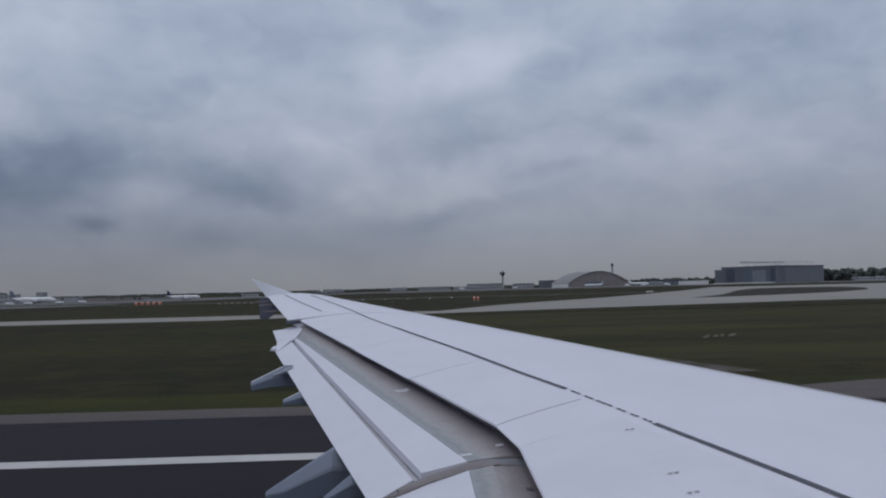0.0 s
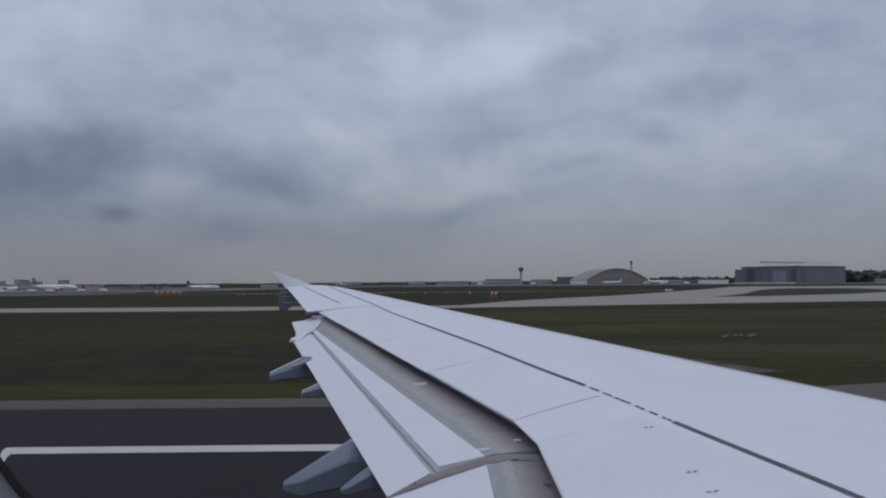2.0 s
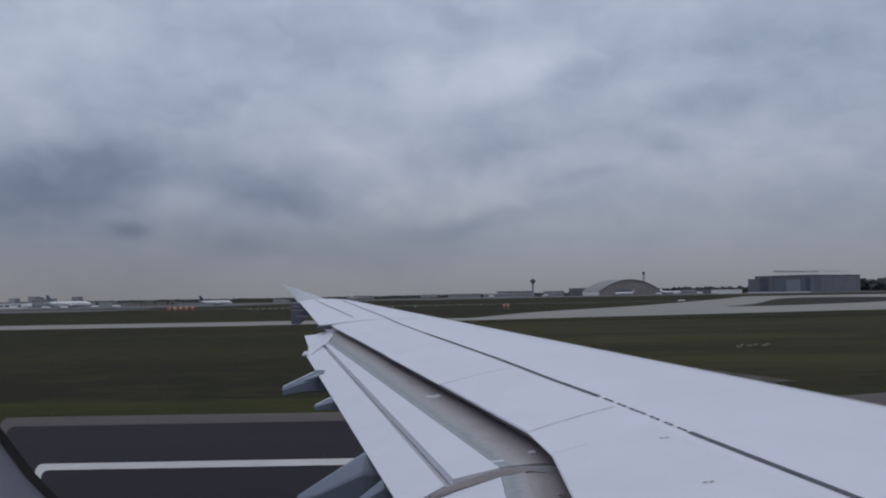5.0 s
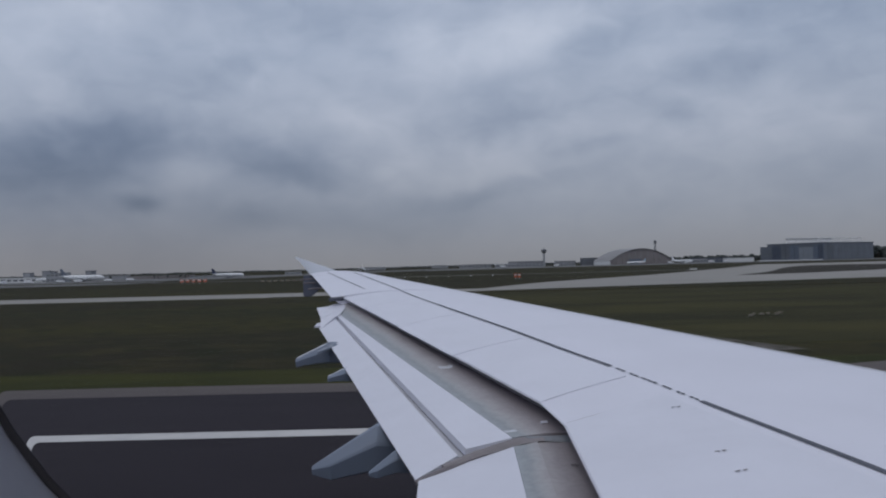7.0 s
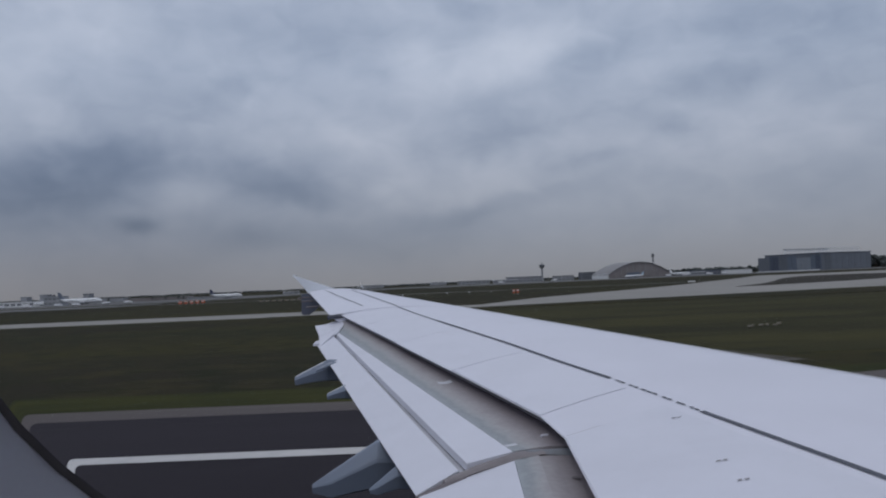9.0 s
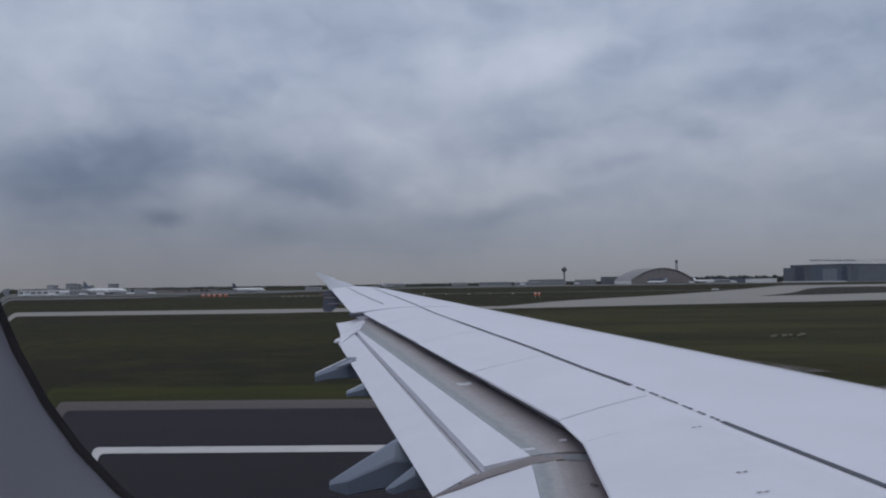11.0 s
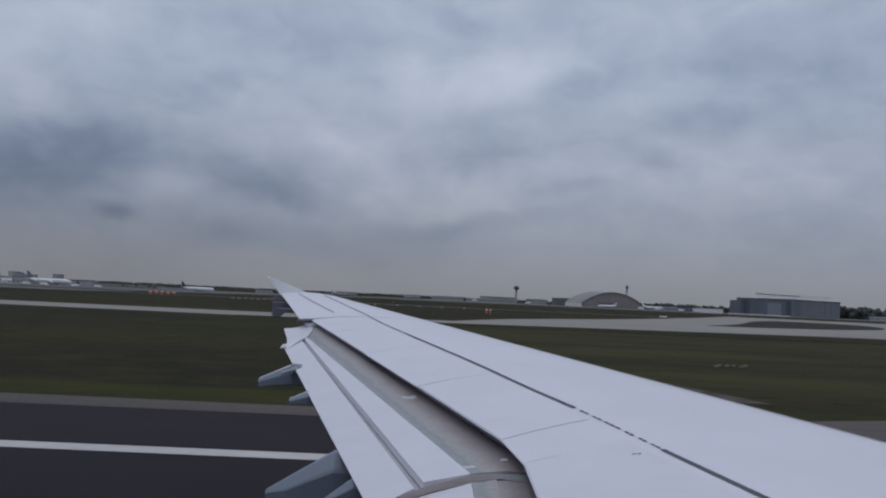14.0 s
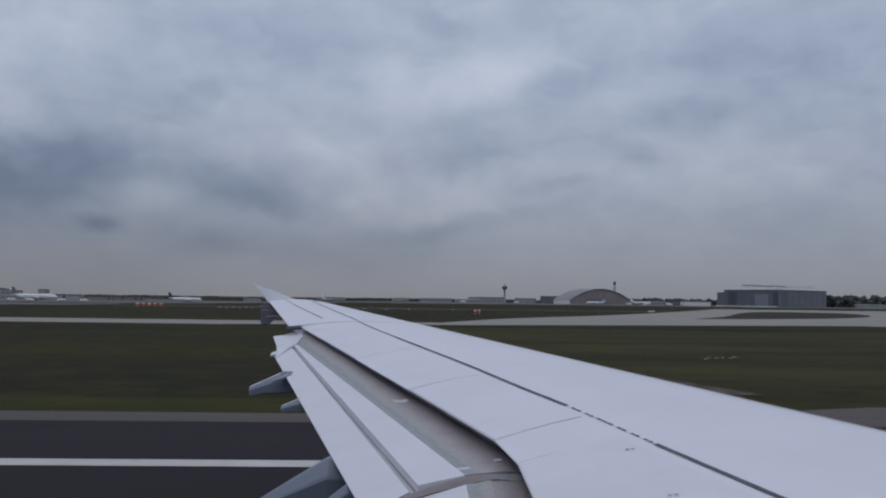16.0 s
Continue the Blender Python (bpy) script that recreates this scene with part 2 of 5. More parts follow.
M = {
    "wing": mat("wing_paint", (0.68, 0.678, 0.755), 0.42, scale=0.7, amount=0.10, fine_scale=9, fine_amount=0.035, spec=0.4),
    "spoiler": mat("spoiler_paint", (0.665, 0.667, 0.742), 0.45, scale=0.5, amount=0.12, fine_scale=12, fine_amount=0.04, spec=0.4),
    "flap": mat("flap_paint", (0.655, 0.657, 0.732), 0.45, scale=0.4, amount=0.12, fine_scale=14, fine_amount=0.05, spec=0.4),
    "slat": mat("slat_metal", (0.40, 0.385, 0.36), 0.45, metal=0.2, scale=1.0, amount=0.1),
    "seal": mat("rubber_seal", (0.235, 0.212, 0.22), 0.7, scale=0.3, amount=0.4, fine_scale=30, fine_amount=0.2),
    "dark": mat("dark_fittings_and_shade", (0.17, 0.15, 0.16), 0.8, scale=0.3, amount=0.3),
    "black": mat("black_marking", (0.050, 0.054, 0.075), 0.6, scale=0.2, amount=0.25, tint=(0.14, 0.145, 0.18)),
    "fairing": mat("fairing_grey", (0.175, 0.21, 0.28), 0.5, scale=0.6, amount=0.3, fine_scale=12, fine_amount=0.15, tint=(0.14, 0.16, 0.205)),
    "ridge": mat("ridge_highlight_and_pale_paint", (0.60, 0.61, 0.655), 0.5, scale=0.4, amount=0.4, fine_scale=10, fine_amount=0.2),
    "slate": mat("slate_patch", (0.22, 0.235, 0.26), 0.6, scale=0.2, amount=0.5, fine_scale=18, fine_amount=0.3),
    "groove": mat("slot_shade_paint", (0.47, 0.475, 0.51), 0.5, scale=0.3, amount=0.3, fine_scale=9, fine_amount=0.15),
    "fence": mat("fence_paint", (0.68, 0.71, 0.77), 0.45, scale=0.5, amount=0.1),
    "fence_dark": mat("fence_blue_grey", (0.115, 0.128, 0.18), 0.5, scale=0.4, amount=0.3),
    "asphalt": mat("runway_asphalt", (0.0245, 0.0200, 0.0260), 0.85, scale=6, amount=0.75, fine_scale=2.2, fine_amount=0.45, bump=0.004, tint=(0.0150, 0.0124, 0.0160), stretch_x=0.15, spec=0.12),
    "shoulder": mat("shoulder_concrete", (0.108, 0.094, 0.092), 0.9, scale=5, amount=0.5, fine_scale=2, fine_amount=0.3, tint=(0.072, 0.063, 0.062), stretch_x=0.4, spec=0.12),
    "concrete": mat("taxiway_concrete", (0.280, 0.269, 0.252), 0.9, scale=14, amount=0.4, fine_scale=0.9, fine_amount=0.2, tint=(0.188, 0.182, 0.171), stretch_x=0.5, spec=0.12),
    "apron": mat("apron_concrete", (0.175, 0.173, 0.17), 0.9, scale=45, amount=1.0, fine_scale=0.3, fine_amount=0.3, spec=0.12, tint=(0.075, 0.075, 0.078), stretch_x=0.25),
    "soil": mat("worn_island_grass", (0.047, 0.040, 0.036), 0.95, scale=8, amount=0.8, fine_scale=0.5, fine_amount=0.4, tint=(0.026, 0.026, 0.018), spec=0.08),
    "dirt": mat("dirt_track", (0.12, 0.108, 0.10), 0.95, scale=2.2, amount=1.0, fine_scale=1.6, fine_amount=0.5, tint=(0.04, 0.038, 0.026), spec=0.12),
    "line": mat("white_line_paint", (0.50, 0.485, 0.475), 0.7, scale=3, amount=0.25, fine_scale=2.2, fine_amount=0.25, tint=(0.25, 0.25, 0.26)),
    "yellow": mat("yellow_line_paint", (0.42, 0.34, 0.05), 0.7, scale=2, amount=0.4, fine_scale=3, fine_amount=0.3, tint=(0.15, 0.13, 0.05)),
    "white": mat("white_enamel", (0.7, 0.7, 0.7), 0.5, scale=2, amount=0.15),
    "orange": mat("orange_enamel", (0.52, 0.115, 0.045), 0.5, scale=2, amount=0.2),
    "red": mat("red_sign_face", (0.33, 0.03, 0.035), 0.45, scale=1, amount=0.2),
    "signyellow": mat("yellow_sign_face", (0.60, 0.42, 0.03), 0.45, scale=1, amount=0.2),
    "trim": mat("cabin_plastic", (0.31, 0.335, 0.43), 0.55, scale=0.05, amount=0.08, fine_scale=900, fine_amount=0.06),
    "gasket": mat("window_gasket", (0.024, 0.025, 0.040), 0.6, scale=0.03, amount=0.3, fine_scale=500),
    "cabin": mat("cabin_lining", (0.45, 0.45, 0.46), 0.7, scale=0.3, amount=0.1),
    "skin": mat("fuselage_paint", (0.75, 0.76, 0.78), 0.4, scale=2, amount=0.06),
    "clad": mat("hangar_cladding", (0.122, 0.136, 0.160), 0.6, scale=12, amount=0.3, fine_scale=0.3, fine_amount=0.15),
    "clad_light": mat("hangar_door_light", (0.215, 0.24, 0.275), 0.6, scale=9, amount=0.25, fine_scale=0.4, fine_amount=0.15),
    "clad_dark": mat("hangar_door_dark", (0.07, 0.085, 0.12), 0.6, scale=9, amount=0.3, fine_scale=0.4, fine_amount=0.15),
    "clad_side": mat("hangar_side_cladding", (0.165, 0.183, 0.214), 0.6, scale=11, amount=0.25, fine_scale=0.3, fine_amount=0.12),
    "clad_blue": mat("hangar_blue_panel", (0.12, 0.145, 0.19), 0.6, scale=9, amount=0.3),
    "roof": mat("metal_roof", (0.215, 0.208, 0.21), 0.55, scale=20, amount=0.3),
    "roof_white": mat("white_roof", (0.62, 0.63, 0.64), 0.6, scale=10, amount=0.2),
    "arch_face": mat("arch_front", (0.22, 0.20, 0.20), 0.7, scale=10, amount=0.4, fine_scale=0.5),
    "block": mat("building_grey", (0.25, 0.26, 0.28), 0.75, scale=8, amount=0.3),
    "block_light": mat("building_pale", (0.30, 0.31, 0.33), 0.75, scale=8, amount=0.3),
    "block_dark": mat("building_dark", (0.10, 0.11, 0.13), 0.7, scale=8, amount=0.3),
    "window": mat("building_glass", (0.17, 0.18, 0.2), 0.2, scale=4, amount=0.2, spec=0.8),
    "lamp_box": mat("weathered_lamp_box", (0.27, 0.245, 0.20), 0.7, scale=0.3, amount=0.6, fine_scale=6, fine_amount=0.3, tint=(0.12, 0.10, 0.08)),
    "leaves": mat("far_foliage", (0.095, 0.105, 0.10), 0.95, scale=18, amount=0.8, fine_scale=0.4, fine_amount=0.4, spec=0.1, tint=(0.058, 0.066, 0.064)),
    # foliage greyed and lightened, distance haze put into its colour
    "hazy_leaves": mat("haze_grey_foliage", (0.125, 0.135, 0.135), 0.95, scale=18, amount=0.8, fine_scale=0.4, fine_amount=0.4, spec=0.1, tint=(0.08, 0.09, 0.09)),
    "bark": mat("bark", (0.07, 0.055, 0.045), 0.9, scale=2, amount=0.4),
    "airliner": mat("airliner_white", (0.72, 0.73, 0.75), 0.4, scale=6, amount=0.1),
    "tail_blue": mat("dark_blue_tail", (0.02, 0.03, 0.07), 0.4, scale=3, amount=0.2),
    "tail_red": mat("red_tail", (0.4, 0.04, 0.04), 0.4, scale=3, amount=0.2),
    "pale_blue": mat("pale_blue_paint", (0.35, 0.47, 0.58), 0.5, scale=4, amount=0.2),
    "engine": mat("engine_grey", (0.25, 0.26, 0.28), 0.4, metal=0.4, scale=2, amount=0.2),
    "tyre": mat("tyre_rubber", (0.02, 0.02, 0.02), 0.8, scale=1, amount=0.2),
    "steel": mat("galvanised_steel", (0.45, 0.46, 0.47), 0.5, metal=0.5, scale=3, amount=0.2),
}


def grass_material():
    m = bpy.data.materials.new("airfield_grass")
    m.use_nodes = True
    nodes, links = m.node_tree.nodes, m.node_tree.links
    b = nodes["Principled BSDF"]
    b.inputs["Roughness"].default_value, b.inputs["Specular IOR Level"].default_value = 0.95, 0.05
    tc = nodes.new("ShaderNodeTexCoord")
    last = None
    # dry straw-green, fresh green and brown patches, then tufts
    for scale, stretch_along, lo, hi, colour in ((0.030, 0.45, 0.46, 0.60, (0.0422, 0.0383, 0.0130)), (0.045, 0.4, 0.52, 0.64, (0.0202, 0.0245, 0.0122)), (0.022, 0.5, 0.50, 0.66, (0.0240, 0.0191, 0.0148)), (0.22, 0.8, 0.48, 0.62, (0.0422, 0.0356, 0.0165)), (0.5, 0.8, 0.50, 0.64, (0.0182, 0.0214, 0.0104)), (1.3, 0.6, 0.45, 0.75, (0.0154, 0.0151, 0.0096))):
        mp = nodes.new("ShaderNodeMapping")
        mp.inputs["Scale"].default_value = (stretch_along, 1, 1)
        mp.inputs["Location"].default_value = (17.0 * scale * 100, 5.3, 0)
        links.new(tc.outputs["Object"], mp.inputs[0])
        n = nodes.new("ShaderNodeTexNoise")
        n.inputs["Scale"].default_value, n.inputs["Detail"].default_value = scale, 6.0
        links.new(mp.outputs[0], n.inputs["Vector"])
        mr = nodes.new("ShaderNodeMapRange")
        mr.inputs[1].default_value, mr.inputs[2].default_value = lo, hi
        mr.inputs[4].default_value = 0.9 if scale < 1 else 0.5
        links.new(n.outputs[0], mr.inputs[0])
        mix = nodes.new("ShaderNodeMix")
        mix.data_type = "RGBA"
        links.new(mr.outputs[0], mix.inputs[0])
        if last is None:
            mix.inputs[6].default_value = (0.0274, 0.0251, 0.0144, 1)
        else:
            links.new(last, mix.inputs[6])
        mix.inputs[7].default_value = (*colour, 1)
        last = mix.outputs[2]
    links.new(last, b.inputs["Base Color"])
    return m


def worn_shaded_nose_material(name, across, start):
    """Bare flap nose: rubbed and polished bands along the flap that fade into each other, then painted shade towards
    the shroud.
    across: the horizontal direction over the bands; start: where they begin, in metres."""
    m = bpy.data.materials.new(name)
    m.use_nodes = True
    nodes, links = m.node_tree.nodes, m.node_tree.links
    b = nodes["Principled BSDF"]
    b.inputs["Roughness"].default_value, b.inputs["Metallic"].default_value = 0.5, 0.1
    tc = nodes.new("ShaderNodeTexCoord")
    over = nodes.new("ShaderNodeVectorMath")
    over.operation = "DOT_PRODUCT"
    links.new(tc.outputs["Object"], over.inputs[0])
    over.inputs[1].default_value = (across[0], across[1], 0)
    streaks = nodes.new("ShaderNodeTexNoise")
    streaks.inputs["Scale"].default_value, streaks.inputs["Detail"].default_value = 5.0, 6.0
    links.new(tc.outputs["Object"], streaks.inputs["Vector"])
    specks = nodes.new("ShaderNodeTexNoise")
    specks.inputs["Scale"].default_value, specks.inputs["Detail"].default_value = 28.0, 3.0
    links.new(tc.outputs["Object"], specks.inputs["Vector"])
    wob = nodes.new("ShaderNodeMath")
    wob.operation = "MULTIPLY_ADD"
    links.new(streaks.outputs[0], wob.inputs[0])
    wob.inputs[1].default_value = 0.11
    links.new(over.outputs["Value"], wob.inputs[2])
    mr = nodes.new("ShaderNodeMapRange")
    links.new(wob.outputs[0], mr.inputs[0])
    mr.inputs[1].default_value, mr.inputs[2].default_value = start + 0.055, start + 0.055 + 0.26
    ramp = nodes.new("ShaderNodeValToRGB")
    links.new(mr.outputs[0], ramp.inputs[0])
    # the last stops paint in the shroud's shade; the others are wear
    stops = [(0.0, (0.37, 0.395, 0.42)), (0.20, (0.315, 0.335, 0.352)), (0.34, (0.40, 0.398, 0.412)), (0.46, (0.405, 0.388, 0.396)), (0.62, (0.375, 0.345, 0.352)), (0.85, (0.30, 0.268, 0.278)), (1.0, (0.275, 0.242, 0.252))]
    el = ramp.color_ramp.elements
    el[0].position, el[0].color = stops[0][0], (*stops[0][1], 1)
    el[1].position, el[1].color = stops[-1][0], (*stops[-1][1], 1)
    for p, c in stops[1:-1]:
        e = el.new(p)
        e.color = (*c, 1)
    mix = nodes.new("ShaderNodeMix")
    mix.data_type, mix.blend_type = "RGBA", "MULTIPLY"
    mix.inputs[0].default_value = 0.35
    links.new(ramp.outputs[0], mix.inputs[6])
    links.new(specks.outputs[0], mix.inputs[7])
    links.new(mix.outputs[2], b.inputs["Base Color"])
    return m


M["outer_nose"] = worn_shaded_nose_material("worn_shaded_outer_nose", (0.958, 0.286), 1.782)
M["inner_nose"] = worn_shaded_nose_material("worn_shaded_inner_nose", (1.0, 0.0), 0.334)
M["grass"] = grass_material()
pane_glass = bpy.data.materials.new("window_glass")
pane_glass.use_nodes = True
pg = pane_glass.node_tree.nodes["Principled BSDF"]
pg.inputs["Transmission Weight"].default_value, pg.inputs["Roughness"].default_value = 1.0, 0.0
pg.inputs["IOR"].default_value, pg.inputs["Base Color"].default_value = 1.10, (0.98, 0.99, 1.0, 1)


# ---- mesh helpers ----
def mesh_of(name, verts, faces, material, smooth=False):
    me = bpy.data.meshes.new(name)
    me.from_pydata([tuple(v) for v in verts], [], faces)
    me.update()
    if smooth:
        me.shade_smooth()
        me.set_sharp_from_angle(angle=radians(38))
    me.materials.append(material)
    return me


def tidy(me):
    bm = bmesh.new()
    bm.from_mesh(me)
    bmesh.ops.recalc_face_normals(bm, faces=bm.faces)
    bm.to_mesh(me)
    bm.free()
    return me


def part(name, me, parent, label=""):
    ob = new(name, me)
    ob.parent = parent
    if label:
        ob["label"] = label
    return ob


def thing(name, label, category, at=(0, 0, 0), turn=0.0, group="", kind=""):
    ob = new(name)
    ob.empty_display_size = 0.2
    ob.matrix_basis = pose(*at, 0, 0, turn)
    return tagged(ob, label, category, group, kind)


def on_field(ob):
    """Move a thing of the airfield to its place beside the aircraft, down on the ground there."""
    ob.location.z += hollow(ob.location.x, ob.location.y)
    ob.location.x += FIELD
    return ob


def box_data(x0, x1, y0, y1, z0, z1):
    v = [(x0, y0, z0), (x1, y0, z0), (x1, y1, z0), (x0, y1, z0), (x0, y0, z1), (x1, y0, z1), (x1, y1, z1), (x0, y1, z1)]
    f = [(0, 3, 2, 1), (4, 5, 6, 7), (0, 1, 5, 4), (1, 2, 6, 5), (2, 3, 7, 6), (3, 0, 4, 7)]
    return v, f


def box(name, x0, x1, y0, y1, z0, z1, material, bevel=0.0):
    v, f = box_data(x0, x1, y0, y1, z0, z1)
    me = mesh_of(name, v, f, material)
    if bevel:
        bm = bmesh.new()
        bm.from_mesh(me)
        bmesh.ops.bevel(bm, geom=bm.edges[:], offset=bevel, segments=2, affect="EDGES")
        bm.to_mesh(me)
        bm.free()
    return me


def join_data(pieces):
    verts, faces = [], []
    for v, f in pieces:
        n = len(verts)
        verts += list(v)
        faces += [tuple(i + n for i in q) for q in f]
    return verts, faces


def loft(rings, closed=True, caps=True):
    """Skin over rings of equally many points."""
    n = len(rings[0])
    verts = [p for r in rings for p in r]
    faces = []
    for i in range(len(rings) - 1):
        for j in range(n if closed else n - 1):
            k = (j + 1) % n
            faces.append((i * n + j, i * n + k, (i + 1) * n + k, (i + 1) * n + j))
    if caps and closed:
        faces.append(tuple(range(n))[::-1])
        faces.append(tuple(range((len(rings) - 1) * n, len(rings) * n)))
    return verts, faces


def tube_between(a, b, r, sides=6, r2=None):
    a, b = Vector(a), Vector(b)
    d = (b - a).normalized()
    u = d.cross(Vector((0, 0, 1)) if abs(d.z) < 0.9 else Vector((1, 0, 0))).normalized()
    w = d.cross(u)
    rings = []
    for c, q in ((a, r), (b, r if r2 is None else r2)):
        rings.append([c + u * (q * math.cos(2 * math.pi * i / sides)) + w * (q * math.sin(2 * math.pi * i / sides)) for i in range(sides)])
    return loft(rings)


def slab_data(points, z0, z1):
    """A flat plate with a polygonal outline."""
    n = len(points)
    v = [(x, y, z0) for x, y in points] + [(x, y, z1) for x, y in points]
    f = [tuple(range(n))[::-1], tuple(range(n, 2 * n))] + [(i, (i + 1) % n, n + (i + 1) % n, n + i) for i in range(n)]
    return v, f


def ribbon_on_ground(points, width, z):
    """A painted line along points, lying at z."""
    v, f = [], []
    for i, p in enumerate(points):
        a, b = Vector(points[max(i - 1, 0)]), Vector(points[min(i + 1, len(points) - 1)])
        d = (b - a).normalized()
        nrm = Vector((-d.y, d.x))
        for s in (-0.5, 0.5):
            q = Vector(p) + nrm * (s * width)
            v.append((q.x, q.y, z))
        if i:
            f.append((2 * i - 2, 2 * i, 2 * i + 1, 2 * i - 1))
    return v, f


def smooth_path(points, steps=8):
    """A curve through points."""
    pts = [Vector(p) for p in points]
    out = []
    for i in range(len(pts) - 1):
        p0, p1, p2, p3 = pts[max(i - 1, 0)], pts[i], pts[i + 1], pts[min(i + 2, len(pts) - 1)]
        for k in range(steps):
            t = k / steps
            out.append(0.5 * (2 * p1 + (p2 - p0) * t + (2 * p0 - 5 * p1 + 4 * p2 - p3) * t * t + (3 * p1 - p0 - 3 * p2 + p3) * t ** 3))
    return out + [pts[-1]]


def structure(name, me, label, category):
    return tagged(new(name, tidy(me)), label, category, kind="structure")


# ---- the ground ----
def ring_grid(radius, rings, sectors):
    verts, faces = [(0, 0, 0)], []
    for i in range(1, rings + 1):
        r = radius * (i / rings) ** 2.2
        verts += [(r * math.cos(2 * math.pi * k / sectors), r * math.sin(2 * math.pi * k / sectors), 0) for k in range(sectors)]
    for k in range(sectors):
        faces.append((0, 1 + k, 1 + (k + 1) % sectors))
    for i in range(rings - 1):
        a, b = 1 + i * sectors, 1 + (i + 1) * sectors
        for k in range(sectors):
            j = (k + 1) % sectors
            faces.append((a + k, b + k, b + j, a + j))
    return verts, faces


FIELD = 34.0  # the airfield is laid out from a point this far ahead of the aircraft
GZ = -0.05  # the grass lies a little lower than the pavements


def smooth_step(a, b, q):
    q = min(max((q - a) / (b - a), 0.0), 1.0)
    return q * q * (3 - 2 * q)


def hollow(x, y):
    """How far the field falls away towards the terminals."""
    return -3.1 * smooth_step(410, 850, y) * smooth_step(-60, -330, x) * (1 - smooth_step(1600, 2300, y))


v, f = ring_grid(4600, 96, 240)
structure("ground", mesh_of("ground", [(x, y, GZ + hollow(x - FIELD, y)) for x, y, z in v], f, M["grass"]), "dull green mown airfield grass to the horizon", "grass")


def sheet_of(name, outline, z, material, label, category, thick=0.25):
    v, f = slab_data(outline, z - thick, z)
    return on_field(structure(name, mesh_of(name, v, f, material), label, category))


def wavy(x0, x1, y, amp, step=4.0, seed=0.0):
    """An uneven edge along x."""
    n = max(2, int(abs(x1 - x0) / step))
    return [(x0 + (x1 - x0) * i / n, y + amp * noise.noise(Vector((i * 0.37 + seed, seed * 3.1, y)))) for i in range(n + 1)]


# runway asphalt with its widenings at two junctions, and the light shoulder strip beside it
sheet_of("runway", [(-700, -36), (700, -36), (700, 31.2), (150, 31.3), (116, 33.0), (100, 40.0), (92, 32.2), (54, 31.3), (-132, 31.3), (-146, 40), (-160, 58),
                    (-170, 61), (-216, 61), (-234, 58), (-256, 36), (-270, 31.8), (-700, 31.8)], 0.0, M["asphalt"], "dark worn asphalt runway with grooved surface", "runway")
M["verge"] = mat("verge_grass", (0.046, 0.046, 0.013), 0.95, scale=7, amount=1.0, fine_scale=0.8, fine_amount=0.5, spec=0.05, tint=(0.022, 0.027, 0.013), stretch_x=0.3)
sheet_of("grass_verge", wavy(-108, 52, 33.4, 0.0) + wavy(52, -108, 39.2, 1.1, seed=9.0), GZ + 0.01, M["verge"], "yellow-green grass verge beside the shoulder", "grass", thick=0.05)
M["dry_grass"] = mat("dry_mown_grass", (0.054, 0.049, 0.020), 0.95, scale=10, amount=1.0, fine_scale=0.7, fine_amount=0.5, spec=0.05, tint=(0.027, 0.027, 0.014), stretch_x=0.3)
edge = [(-34 + 9 * noise.noise(Vector((k * 0.61, 2.0, 7.0))) - 0.10 * k, 46 + 96.5 * k / 24) for k in range(25)]
sheet_of("dry_grass", edge + [(130, 142.5), (130, 46)], GZ + 0.008, M["dry_grass"], "paler olive mown grass between runway and taxiway", "grass", thick=0.05)
sheet_of("grass_verge_2", wavy(128, 600, 36.0, 0.0) + wavy(600, 128, 41.0, 1.1, seed=12.0), GZ + 0.01, M["verge"], "yellow-green grass verge beside the shoulder", "grass", thick=0.05)
sheet_of("shoulder", wavy(-108, 52, 31.3, 0.0) + wavy(52, -108, 33.8, 0.25, seed=2.0), -0.012, M["shoulder"], "grey concrete shoulder strip beside the runway", "shoulder")
sheet_of("shoulder_wide", [(-24, 33.9)] + wavy(-14, 52, 37.4, 0.2, seed=7.0) + [(52, 33.9)], -0.014, M["shoulder"], "wider grey concrete shoulder beside the runway", "shoulder")
sheet_of("shoulder_2", wavy(128, 600, 31.3, 0.0) + wavy(600, 128, 36.4, 0.35, seed=5.0), -0.012, M["shoulder"], "grey concrete shoulder strip beside the runway", "shoulder")
# the parallel taxiway and the two links to the runway
sheet_of("taxiway", [(-900, 143), (-215, 143), (900, 143), (900, 167), (-900, 167)], -0.006, M["concrete"], "pale concrete taxiway running parallel to the runway", "taxiway")
LINK_1 = smooth_path([(-216, 61.1), (-226, 78), (-252, 112), (-282, 142.9)], 5) + smooth_path([(-148, 142.9), (-170, 120), (-183, 104), (-178, 84), (-161, 61.1)], 5)
sheet_of("taxiway_link_1", [(p.x, p.y) for p in LINK_1], -0.009, M["concrete"], "pale concrete link from runway to taxiway", "taxiway")
LINK_2 = smooth_path([(54, 31.9), (66, 60), (82, 92), (78, 142.9)], 5) + smooth_path([(168, 142.9), (126, 134), (122, 110), (112, 60), (92, 32.3)], 5)
sheet_of("taxiway_link_2", [(p.x, p.y) for p in LINK_2], -0.009, M["concrete"], "pale concrete link from runway to taxiway", "taxiway")
